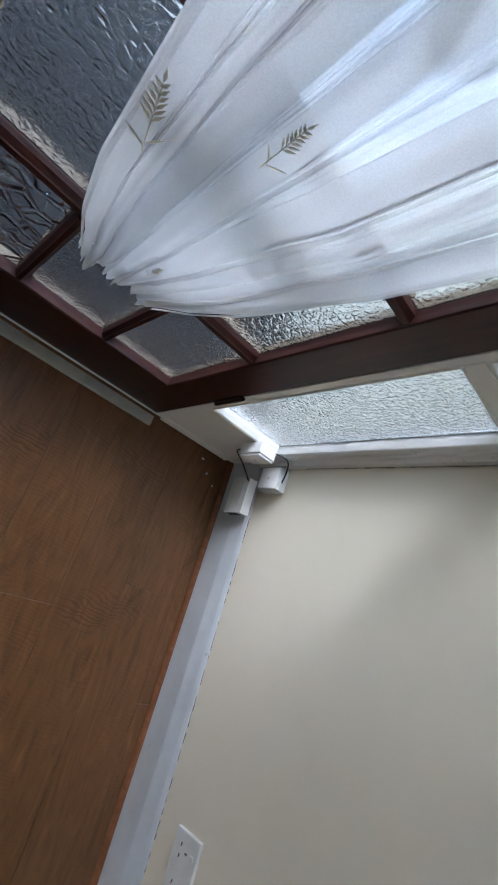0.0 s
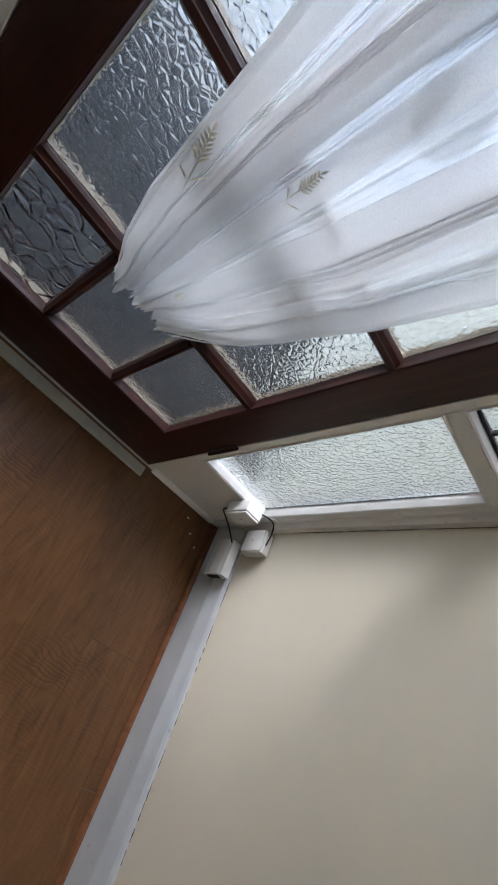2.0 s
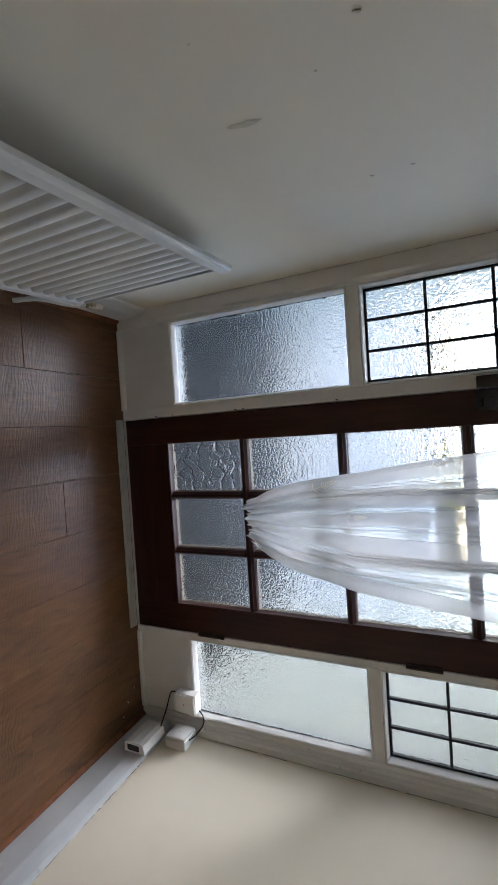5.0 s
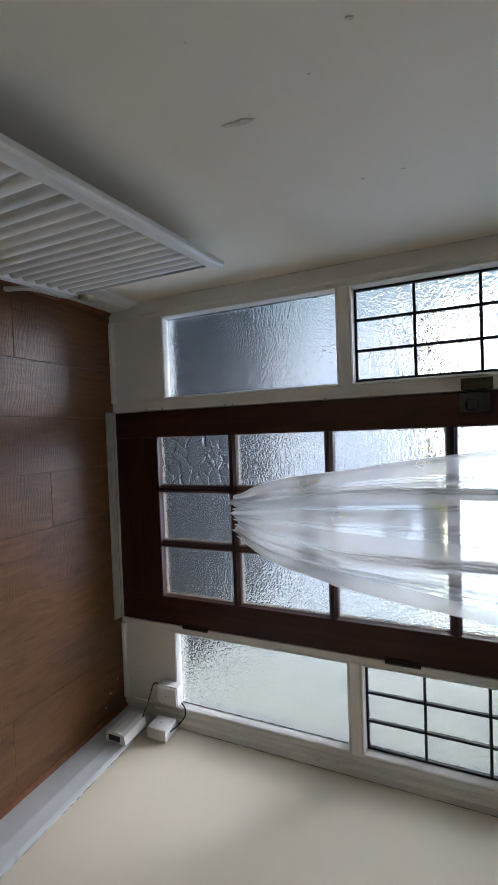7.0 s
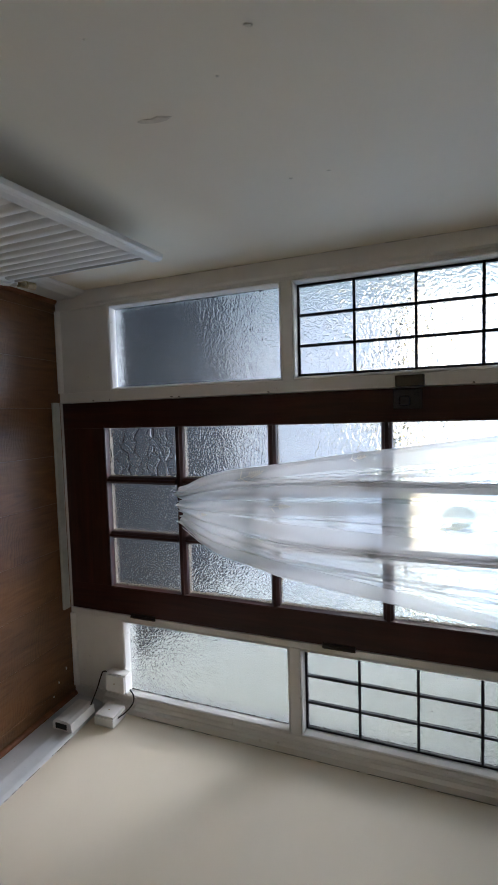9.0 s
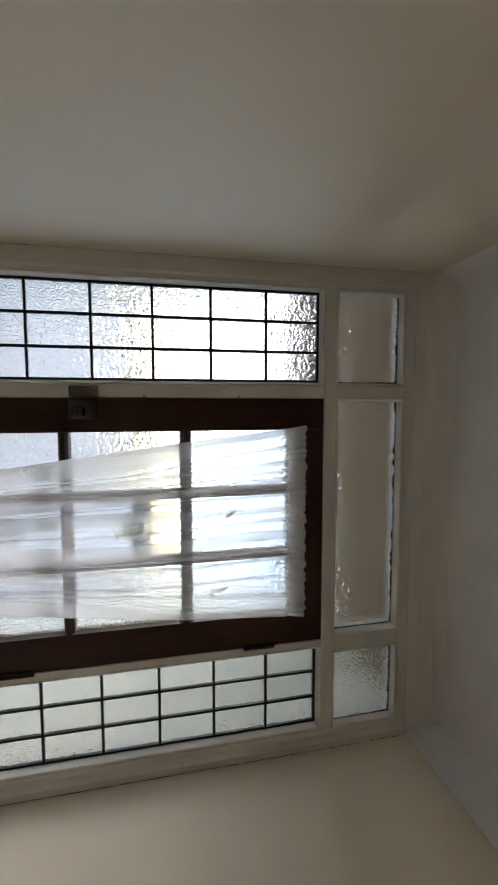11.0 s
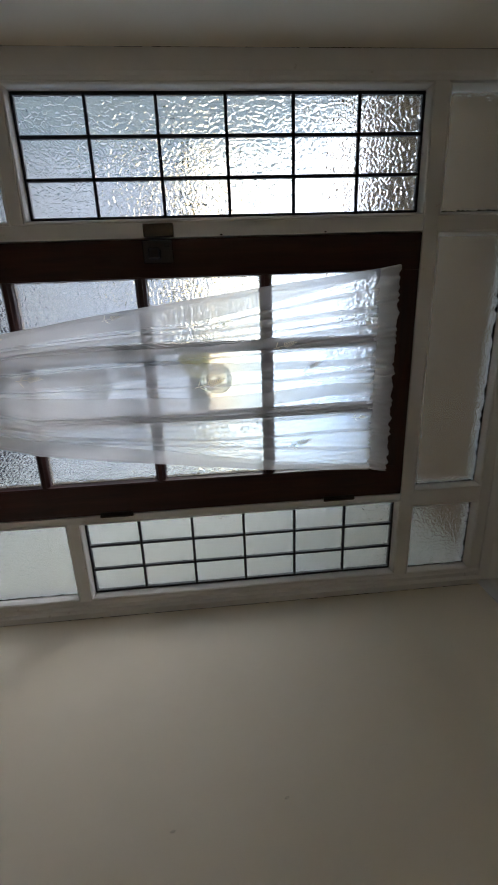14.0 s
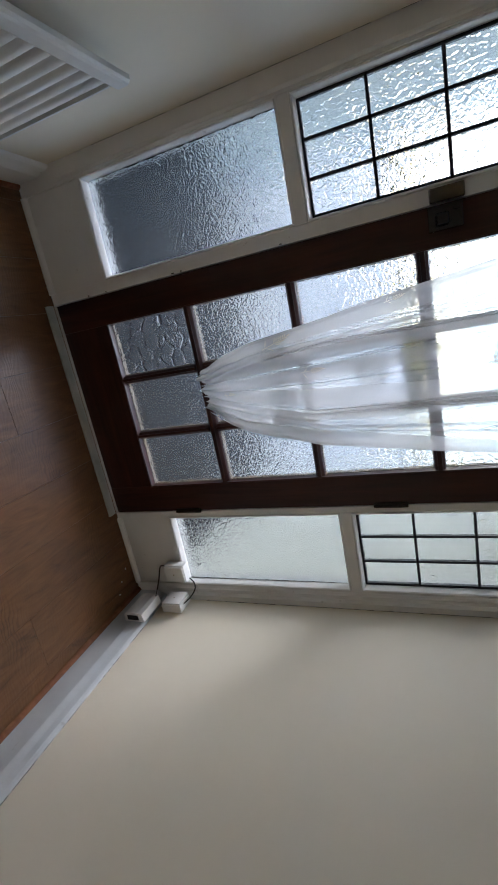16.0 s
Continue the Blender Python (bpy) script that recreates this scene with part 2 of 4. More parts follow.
# sheer curtain: partly open weave, partly scattering thread
def voile(name, lo, hi, gathered):
    m, nt, b = mat(name)
    nt.nodes.remove(b)
    tr = nt.nodes.new("ShaderNodeBsdfTransparent")
    df = nt.nodes.new("ShaderNodeBsdfDiffuse")
    tl = nt.nodes.new("ShaderNodeBsdfTranslucent")
    for s in (df, tl):
        s.inputs["Color"].default_value = (0.88, 0.88, 0.885, 1)
    mx = nt.nodes.new("ShaderNodeMixShader")
    mx.inputs["Fac"].default_value = 0.52
    nt.links.new(df.outputs[0], mx.inputs[1])
    nt.links.new(tl.outputs[0], mx.inputs[2])
    weave = noise_tex(nt, coords(nt, (1, 1, 0.5)), 900.0, 1)
    wr = nt.nodes.new("ShaderNodeMapRange")
    wr.inputs["From Min"].default_value, wr.inputs["From Max"].default_value = 0.3, 0.7
    wr.inputs["To Min"].default_value, wr.inputs["To Max"].default_value = lo, hi
    nt.links.new(weave, wr.inputs["Value"])
    # the cloth is drawn closer together towards its foot
    gath = nt.nodes.new("ShaderNodeNewGeometry")
    sep = nt.nodes.new("ShaderNodeSeparateXYZ")
    nt.links.new(gath.outputs["Position"], sep.inputs[0])
    dens = nt.nodes.new("ShaderNodeMapRange")
    dens.inputs["From Min"].default_value, dens.inputs["From Max"].default_value = 0.55, 1.25
    dens.inputs["To Min"].default_value, dens.inputs["To Max"].default_value = gathered, 0.0
    nt.links.new(sep.outputs["Z"], dens.inputs["Value"])
    tot = nt.nodes.new("ShaderNodeMath")
    tot.use_clamp = True
    nt.links.new(wr.outputs[0], tot.inputs[0])
    nt.links.new(dens.outputs[0], tot.inputs[1])
    mx2 = nt.nodes.new("ShaderNodeMixShader")
    nt.links.new(tot.outputs[0], mx2.inputs["Fac"])
    nt.links.new(tr.outputs[0], mx2.inputs[1])
    nt.links.new(mx.outputs[0], mx2.inputs[2])
    nt.links.new(mx2.outputs[0], nt.nodes["Material Output"].inputs["Surface"])
    return m


SHEER = voile("sheer_voile", 0.30, 0.36, 0.42)
SHEER_DENSE = voile("gathered_voile", 0.58, 0.70, 0.0)


# ---- building helpers ----
def origin_of(ob):
    while ob.parent:
        ob = ob.parent
    return ob.location.copy()


def mesh_from(name, bm, material, smooth=False):
    me = bpy.data.meshes.new(name)
    bm.normal_update()
    bm.to_mesh(me)
    bm.free()
    me.materials.append(material)
    if smooth:
        for p in me.polygons:
            p.use_smooth = True
    return me


def thing(name, loc, label, category, group="", kind=""):
    e = new(name)
    e.empty_display_size = 0.05
    e.location = loc
    return tagged(e, label, category, group, kind)


def part(name, bm, material, parent, label="", smooth=False, kind=""):
    o = origin_of(parent)
    bmesh.ops.translate(bm, verts=bm.verts, vec=-o)
    ob = new(name, mesh_from(name, bm, material, smooth))
    ob.parent = parent
    return tagged(ob, label, kind=kind)


def solid(name, bm, material, label, category, group="", kind="", smooth=False):
    return tagged(new(name, mesh_from(name, bm, material, smooth)), label, category, group, kind)


def box(x0, x1, y0, y1, z0, z1, bevel=0.0, seg=2):
    bm = bmesh.new()
    bmesh.ops.create_cube(bm, size=1)
    for q in bm.verts:
        q.co = Vector(((x0 + x1) / 2 + q.co.x * (x1 - x0), (y0 + y1) / 2 + q.co.y * (y1 - y0), (z0 + z1) / 2 + q.co.z * (z1 - z0)))
    if bevel:
        bmesh.ops.bevel(bm, geom=bm.edges[:], offset=bevel, segments=seg, affect="EDGES", profile=0.6)
    return bm


def join(*bms):
    res = bms[0]
    for other in bms[1:]:
        me = bpy.data.meshes.new("tmp")
        other.to_mesh(me)
        other.free()
        res.from_mesh(me)
        bpy.data.meshes.remove(me)
    return res


def sweep_rect(x0, x1, z0, z1, profile):
    """A mitred frame in the plane of the door wall. profile: closed loop of (inset, y)."""
    bm = bmesh.new()
    loops = []
    for ins, y in profile:
        loops.append([bm.verts.new(c) for c in ((x0 + ins, y, z0 + ins), (x1 - ins, y, z0 + ins), (x1 - ins, y, z1 - ins), (x0 + ins, y, z1 - ins))])
    n = len(profile)
    for a in range(n):
        p, q = loops[a], loops[(a + 1) % n]
        for k in range(4):
            bm.faces.new((p[k], p[(k + 1) % 4], q[(k + 1) % 4], q[k]))
    bmesh.ops.recalc_face_normals(bm, faces=bm.faces[:])
    return bm


def extrude(points, axis, a, b):
    """A prism: outline points in the plane across axis, from a to b along it."""
    bm = bmesh.new()

    def at(p, w):
        return {"x": (w, p[0], p[1]), "y": (p[0], w, p[1]), "z": (p[0], p[1], w)}[axis]

    lo = [bm.verts.new(at(p, a)) for p in points]
    hi = [bm.verts.new(at(p, b)) for p in points]
    n = len(points)
    bm.faces.new(lo)
    bm.faces.new(hi[::-1])
    for k in range(n):
        bm.faces.new((lo[k], hi[k], hi[(k + 1) % n], lo[(k + 1) % n]))
    bmesh.ops.recalc_face_normals(bm, faces=bm.faces[:])
    return bm


def tube(path, radius, seg=8):
    bm = bmesh.new()
    pts = [Vector(p) for p in path]
    rings = []
    for k, p in enumerate(pts):
        d = (pts[min(k + 1, len(pts) - 1)] - pts[max(k - 1, 0)]).normalized()
        side = d.cross(Vector((0.31, 0.87, 0.38))).normalized()
        up = d.cross(side)
        rings.append([bm.verts.new(p + radius * (math.cos(t) * side + math.sin(t) * up)) for t in (2 * math.pi * j / seg for j in range(seg))])
    for r, s in zip(rings, rings[1:]):
        for j in range(seg):
            bm.faces.new((r[j], r[(j + 1) % seg], s[(j + 1) % seg], s[j]))
    bm.faces.new(rings[0][::-1])
    bm.faces.new(rings[-1])
    bmesh.ops.recalc_face_normals(bm, faces=bm.faces[:])
    return bm


def curve_path(points, n=8):
    """Smooth points through the given ones."""
    p = [Vector(q) for q in points]
    p = [p[0] * 2 - p[1]] + p + [p[-1] * 2 - p[-2]]
    res = []
    for k in range(1, len(p) - 2):
        for j in range(n):
            t = j / n
            res.append(0.5 * (2 * p[k] + (p[k + 1] - p[k - 1]) * t + (2 * p[k - 1] - 5 * p[k] + 4 * p[k + 1] - p[k + 2]) * t * t + (3 * p[k] - p[k - 1] - 3 * p[k + 1] + p[k + 2]) * t**3))
    return res + [p[-2]]


# ---- the hall: floor, walls, ceiling ----
XL, XR, YB, ZC = -0.42, 1.20, -1.85, 2.43
FZ = -0.030         # top of the floor
solid("wall_west", box(XL - 0.12, XL, YB, 0.0, -0.10, ZC + 0.1), WALL, "cream painted plaster wall with scuffs and a scar", "wall", kind="structure")
solid("wall_east", box(XR, XR + 0.12, YB, 0.0, -0.10, ZC + 0.1), WALL, "cream painted plaster wall, slightly uneven", "wall", kind="structure")
# never in view; set close behind the camera as a warm reflector
solid("wall_south", box(XL - 0.12, XR + 0.12, YB - 0.12, YB, -0.10, ZC + 0.1), BOUNCE_WALL, "unseen wall closing the hall, tinted buff to bounce warm light", "wall", kind="structure")
solid("ceiling", box(XL, XR, YB, 0.0, ZC, ZC + 0.1), PAPER, "off-white ceiling with embossed floral wallpaper", "ceiling", kind="structure")
floor = solid("floor", box(XL, XR, YB, 0.0, FZ - 0.08, FZ - 0.012), SLOT, "brown oak laminate floor of long planks", "floor", kind="structure")


def coving(name, path_axis, a, b, flip):
    """A shallow concave moulding between wall and ceiling."""
    prof = []
    drop, out_w = (0.105, 0.075) if path_axis == "x" else (0.11 if flip(0) > 0 else 0.05, 0.06)
    for k in range(9):
        t = math.pi / 2 * k / 8
        prof.append((out_w * (1 - math.cos(t)) * 0.8 + out_w * 0.2 * k / 8, ZC - drop + drop * (math.sin(t) * 0.75 + 0.25 * k / 8)))
    prof.append((0.0, ZC))
    prof = [(0.0, ZC - drop), (0.005, ZC - drop)] + [(max(p, 0.006), q) for p, q in prof[1:]]
    if path_axis == "x":
        return extrude([(-p, q) for p, q in prof], "x", a, b)
    return extrude([(flip(p), q) for p, q in prof], "y", a, b)


solid("coving_north", coving("c", "x", XL, XR, None), COVING, "white painted coving above the door frame", "coving", kind="structure", smooth=False)
solid("coving_east", coving("c", "y", YB, 0.0, lambda p: XR - p), COVING, "white painted coving along the wall", "coving", kind="structure")
solid("coving_west", coving("c", "y", YB, 0.0, lambda p: XL + p), COVING, "white painted coving along the wall", "coving", kind="structure")

# skirting boards and floor beads
SK = [(0, FZ), (-0.022, FZ), (-0.022, 0.064), (-0.0205, 0.070), (-0.0145, 0.088), (-0.011, 0.106), (-0.006, 0.114), (0, 0.117)]
solid("skirting_east", extrude([(XR + p, q) for p, q in SK], "y", YB, -0.004), SKIRT_SHADED, "white chipped skirting board with a rounded top, bluish shade put into its colour", "skirting", kind="structure")
solid("skirting_west", extrude([(XL - p, q) for p, q in SK], "y", YB, -0.004), GLOSS, "white skirting board behind the radiator", "skirting", kind="structure")
BD = [(0, FZ), (-0.014, FZ), (-0.013, FZ + 0.006), (-0.008, FZ + 0.012), (0, FZ + 0.014)]
solid("bead_east", extrude([(XR - 0.0225 + p, q) for p, q in BD], "y", YB, -0.004), BEADW, "brown wooden quadrant bead on the floor edge", "bead", kind="structure")
solid("bead_west", extrude([(XL + 0.0225 - p, q) for p, q in BD], "y", YB, -0.004), BEADW, "brown wooden quadrant bead on the floor edge", "bead", kind="structure")

# ---- white door frame with side lights and transom ----
GL = 0.030          # plane of the glass
FD = 0.085          # depth of the frame
X_L0, X_L1 = -0.343, -0.054      # left side lights
X_R0, X_R1 = 0.853, 1.129        # right side lights
Z_LO, Z_LD, Z_TR = (0.226, 0.867), (0.926, 1.990), (2.055, 2.276)
B = 0.013           # glazing bead width
frame_thing = thing("door_frame", (0.4, 0, 0), "white gloss wooden frame round door and side lights", "door frame", kind="structure")


def member(name, x0, x1, z0, z1, y0=0.0):
    part(name, box(x0, x1, y0, FD, z0, z1, 0.002), GLOSS, frame_thing)


member("post", XL, X_L0 - B, FZ, 2.325)
member("post", X_R1 + B, XR, FZ, 2.325)
member("post", X_L1 + B, -0.003, FZ, 2.001)
member("post", 0.818, X_R0 - B, FZ, 2.001)
member("head_rail", X_L0 - B, X_R1 + B, 2.0015, Z_TR[0] - B, -0.002)
member("top_rail", X_L0 - B, X_R1 + B, Z_TR[1] + B, 2.325, -0.002)
member("mullion", -0.053 + B, 0.010 - B, Z_TR[0] - B, Z_TR[1] + B)
member("mullion", 0.799 + B, 0.876 - B, Z_TR[0] - B, Z_TR[1] + B)
for xa, xb in ((X_L0, X_L1), (X_R0, X_R1)):
    member("rail", xa - B, xb + B, Z_LO[1] + B, Z_LD[0] - B, -0.001)
    member("bottom_panel", xa - B, xb + B, FZ, Z_LO[0] - 0.032, 0.006)
    part("foot_bead", extrude([(0.005, FZ), (-0.008, FZ), (-0.008, FZ + 0.010), (-0.003, FZ + 0.016), (0.005, FZ + 0.018)], "x", xa - B, xb + B), GLOSS, frame_thing)
    member("sill_rail", xa - B, xb + B, Z_LO[0] - 0.032, Z_LO[0] - B, -0.001)
# stepped mouldings against the walls
for s, xw in ((1, XL), (-1, XR)):
    pr = [(0, 0), (0, -0.020), (0.022, -0.020), (0.027, -0.014), (0.030, -0.009), (0.044, -0.009), (0.047, -0.004), (0.054, 0.0)]
    if s > 0:
        pr = [(0, 0), (0, -0.007), (0.046, -0.007), (0.050, -0.004), (0.054, 0.0)]
    part("wall_moulding", extrude([(xw + s * p, q) for p, q in pr], "z", 0.118, 2.325), GLOSS, frame_thing)

BEAD = [(0.0, 0.0), (0.004, -0.003), (0.008, 0.001), (B - 0.001, 0.016), (B, GL - 0.002), (0.0, GL - 0.002)]


def beaded(parent, x0, x1, z0, z1):
    part("glazing_bead", sweep_rect(x0 - B, x1 + B, z0 - B, z1 + B, BEAD), GLOSS, parent)


rng = random.Random(4)


def grime_line(parent, x0, x1, z0, z1, side, width=0.004):
    """A ragged dark line of mould along one edge of a pane."""
    bm = bmesh.new()
    n = 60
    rows = []
    for k in range(n + 1):
        t = k / n
        w = width * (0.15 + rng.random() ** 2 * 1.1)
        if side in "lr":
            z = z0 + (z1 - z0) * t
            x = x0 if side == "l" else x1
            d = w if side == "l" else -w
            rows.append([bm.verts.new(c) for c in ((x, GL - 0.0035, z), (x + d, GL - 0.0045, z))])
        else:
            x = x0 + (x1 - x0) * t
            z = z0 if side == "b" else z1
            d = w if side == "b" else -w
            rows.append([bm.verts.new(c) for c in ((x, GL - 0.0035, z), (x, GL - 0.0045, z + d))])
    for p, q in zip(rows, rows[1:]):
        bm.faces.new((p[0], p[1], q[1], q[0]))
    r = bmesh.ops.extrude_face_region(bm, geom=bm.faces[:])
    bmesh.ops.translate(bm, verts=[e for e in r["geom"] if isinstance(e, bmesh.types.BMVert)], vec=(0, 0.002, 0))
    part("grime_line", bm, GRIME, parent, "ragged black mould line")


def pane(parent, x0, x1, z0, z1, material, y=GL, label=""):
    ob = part("pane", box(x0 - 0.003, x1 + 0.003, y, y + 0.004, z0 - 0.003, z1 + 0.003), material, parent, label)
    ob.visible_shadow = False
    return ob


def leaded(parent, x0, x1, z0, z1, cols, rows):
    w, h = (x1 - x0) / cols, (z1 - z0) / rows
    for i in range(cols):
        for j in range(rows):
            pane(parent, x0 + i * w + 0.003, x0 + (i + 1) * w - 0.003, z0 + j * h + 0.003, z0 + (j + 1) * h - 0.003, HAMMER)

    def came(xa, xb, za, zb):
        part("lead_came", box(xa, xb, GL - 0.005, GL + 0.009, za, zb, 0.0015, 1), LEAD, parent)

    for i in range(cols + 1):
        x = min(max(x0 + i * w, x0 + 0.003), x1 - 0.003)
        came(x - 0.0042, x + 0.0042, z0, z1)
    for j in range(rows + 1):
        z = min(max(z0 + j * h, z0 + 0.003), z1 - 0.003)
        came(x0, x1, z - 0.0042, z + 0.0042)


lights = []
for n, (xa, xb) in enumerate(((X_L0, X_L1), (X_R0, X_R1))):
    w = thing("window_%d" % (2 * n + 1), ((xa + xb) / 2, GL, Z_LO[0]), "tall side light of hammered obscure glass", "window", "side lights", "structure")
    beaded(w, xa, xb, *Z_LO)
    pane(w, xa, xb, *Z_LO, HAMMER)
    grime_line(w, xa, xb, *Z_LO, "l" if n == 0 else "r")
    w = thing("window_%d" % (2 * n + 2), ((xa + xb) / 2, GL, Z_LD[0]), "leaded side light with eighteen hammered panes", "window", "leaded lights", "structure")
    beaded(w, xa, xb, *Z_LD)
    leaded(w, xa, xb, *Z_LD, 3, 6)
    grime_line(w, xa, xb, *Z_LD, "t", 0.008)
    grime_line(w, xa, xb, *Z_LD, "l" if n == 0 else "r", 0.006)
for n, (xa, xb) in enumerate(((-0.340, -0.053), (0.010, 0.799), (0.876, 1.134))):
    w = thing("window_%d" % (5 + n), ((xa + xb) / 2, GL, Z_TR[0]), "transom light of hammered glass with mouldy edges", "window", "transom lights", "structure")
    beaded(w, xa, xb, *Z_TR)
    pane(w, xa, xb, *Z_TR, HAMMER)
    grime_line(w, xa, xb, *Z_TR, "t", 0.009)
    grime_line(w, xa, xb, *Z_TR, "r", 0.006)
    if n != 1:
        grime_line(w, xa, xb, *Z_TR, "b", 0.005)

# ---- the door ----
door = thing("door_1", (0.4075, 0, 0), "dark mahogany stained front door with fifteen obscure glass panes", "door", kind="structure")
DX = [(0.099, 0.283), (0.312, 0.496), (0.524, 0.710)]
DZ = [(0.174, 0.468), (0.500, 0.817), (0.848, 1.180), (1.212, 1.536), (1.569, 1.899)]
DG = 0.024
DD = 0.045
part("stile", box(0.0, DX[0][0], 0.0, DD, FZ + 0.010, 2.0, 0.002), MAHOG, door)
part("stile", box(DX[2][1], 0.815, 0.0, DD, FZ + 0.010, 2.0, 0.002), MAHOG, door)
part("bottom_rail", box(DX[0][0], DX[2][1], 0.0005, DD, FZ + 0.010, DZ[0][0], 0.0015), MAHOGX, door)
part("top_rail", box(DX[0][0], DX[2][1], 0.0005, DD, DZ[4][1], 2.0, 0.0015), MAHOGX, door)


def bar_profile(c0, c1):
    """Glazing bar, moulded towards the glass: (across, y)."""
    return [(c0, DD - 0.004), (c0, DG - 0.001), (c0 + 0.002, 0.014), (c0 + 0.009, 0.005), (c0 + 0.010, 0.002), (c1 - 0.010, 0.002), (c1 - 0.009, 0.005), (c1 - 0.002, 0.014), (c1, DG - 0.001), (c1, DD - 0.004)]


for k in range(4):
    z0, z1 = DZ[k][1], DZ[k + 1][0]
    part("glazing_bar", extrude([(y, z) for z, y in bar_profile(z0, z1)], "x", DX[0][0], DX[2][1]), MAHOGX, door)
for i in range(2):
    for k in range(5):
        part("glazing_bar", extrude(bar_profile(DX[i][1], DX[i + 1][0]), "z", DZ[k][0], DZ[k][1]), MAHOG, door)
LIP = [(-0.010, 0.0008), (-0.010, -0.0012), (-0.004, -0.0012), (0.0, 0.012), (0.001, DG - 0.001), (-0.002, DG - 0.001)]
part("moulding", sweep_rect(DX[0][0], DX[2][1], DZ[0][0], DZ[4][1], LIP), MAHOG, door)


def roundel(parent, x0, x1, z0, z1):
    """A pane with a blown bull's-eye: a ring and a boss on the face."""
    cx, cz = (x0 + x1) / 2 - 0.010, (z0 + z1) / 2 + 0.02
    bm = bmesh.new()
    radii = [(0.0, 0.0013), (0.005, 0.0011), (0.010, 0.0006), (0.015, 0.0004), (0.030, 0.0004), (0.034, 0.0009), (0.038, 0.0004), (0.043, 0.0007), (0.047, 0.0)]
    seg = 36
    rows = []
    for r, h in radii:
        rows.append([bm.verts.new((cx + r * math.cos(2 * math.pi * j / seg), DG - 0.0005 - h, cz + r * math.sin(2 * math.pi * j / seg))) for j in range(seg)] if r else [bm.verts.new((cx, DG - 0.0005 - h, cz))])
    for a, c in zip(rows, rows[1:]):
        for j in range(seg):
            k = (j + 1) % seg
            if len(a) == 1:
                bm.faces.new((a[0], c[j], c[k]))
            else:
                bm.faces.new((a[j], c[j], c[k], a[k]))
    back = [bm.verts.new((cx + 0.047 * math.cos(2 * math.pi * j / seg), DG - 0.0003, cz + 0.047 * math.sin(2 * math.pi * j / seg))) for j in range(seg)]
    for j in range(seg):
        bm.faces.new((rows[-1][j], back[j], back[(j + 1) % seg], rows[-1][(j + 1) % seg]))
    bm.faces.new(back)
    bmesh.ops.recalc_face_normals(bm, faces=bm.faces[:])
    ob = part("bullseye", bm, CLEAR, parent, "raised bull's-eye ring in clear glass")
    ob.visible_shadow = False


for k, (z0, z1) in enumerate(DZ):
    for i, (x0, x1) in enumerate(DX):
        m = HAMMER
        if k == 0:
            m = HAMMER_BIG if i == 0 else HAMMER_FINE
        if i == 1 and k in (2, 3):
            p = pane(door, x0, x1, z0, z1, CLEAR, DG)
            roundel(p, x0, x1, z0, z1)
        else:
            pane(door, x0, x1, z0, z1, m, DG)
        part("outer_reveal", sweep_rect(x0, x1, z0, z1, [(-0.0005, DG + 0.0045), (0.0015, DG + 0.0045), (0.0015, DD + 0.001), (-0.0005, DD + 0.001)]), PUTTY, door, "cream painted outer reveal")
# unseen strips behind the door, added to block daylight at its edges
part("door_stop", box(-0.010, 0.014, 0.0465, FD - 0.002, 0.0, 2.0), GLOSS, frame_thing)
part("door_stop", box(0.801, 0.826, 0.0465, FD - 0.002, 0.0, 2.0), GLOSS, frame_thing)
part("door_stop", box(0.014, 0.801, 0.0465, FD - 0.002, 1.985, 2.008), GLOSS, frame_thing)
# hinges
for z in (0.26, 0.992, 1.73):
    part("hinge", join(box(0.806, 0.824, -0.006, 0.001, z, z + 0.104, 0.002), tube([(0.8165, -0.006, z), (0.8165, -0.006, z + 0.104)], 0.005)), HINGEM, door)
# rim latch on the stile
latch = part("latch", box(0.004, 0.062, -0.026, 0.0, 1.216, 1.296, 0.003), LOCKM, door, "dark metal rim latch")
part("latch_knob", join(tube([(0.038, -0.026, 1.248), (0.038, -0.034, 1.248)], 0.011, 20), box(0.024, 0.052, -0.047, -0.034, 1.233, 1.263, 0.0062, 4)), LOCKM, latch)
part("snib", box(0.016, 0.022, -0.031, -0.025, 1.275, 1.287, 0.001), LOCKM, latch)
keep = solid("latch_keep", box(-0.036, -0.004, -0.024, -0.001, 1.222, 1.302, 0.003), KEEPM, "dull chrome latch keep on the white frame", "latch keep")
# threshold strip
solid("threshold_strip", extrude([(-0.046, FZ), (-0.045, FZ + 0.006), (-0.040, FZ + 0.008), (-0.014, FZ + 0.009), (-0.010, FZ)], "x", -0.004, 0.812), THRESH, "grey-green metal threshold strip along the door foot", "threshold", kind="structure")

# ---- sheer curtain on the door ----
curtain = thing("sheer_curtain", (0.40, -0.03, 0.54), "sheer white voile curtain with embroidered sprigs, gathered in at the bottom", "curtain")


def table(z, rows):
    zs, vals = zip(*rows)
    return float(np.interp(z, zs, vals))


CLX = [(0.53, 0.300), (0.56, 0.293), (0.61, 0.268), (0.70, 0.243), (0.80, 0.230), (0.93, 0.213), (1.05, 0.193), (1.25, 0.168), (1.54, 0.131), (1.865, 0.094), (1.93, 0.084)]
CRX = [(0.53, 0.425), (0.56, 0.446), (0.60, 0.478), (0.66, 0.512), (0.73, 0.535), (0.80, 0.553), (0.87, 0.575), (1.05, 0.604), (1.28, 0.636), (1.54, 0.672), (1.865, 0.699), (1.93, 0.714)]
HANG = [(0.53, 0.056), (0.70, 0.062), (0.85, 0.062), (1.15, 0.056), (1.50, 0.046), (1.80, 0.036), (1.93, 0.032)]
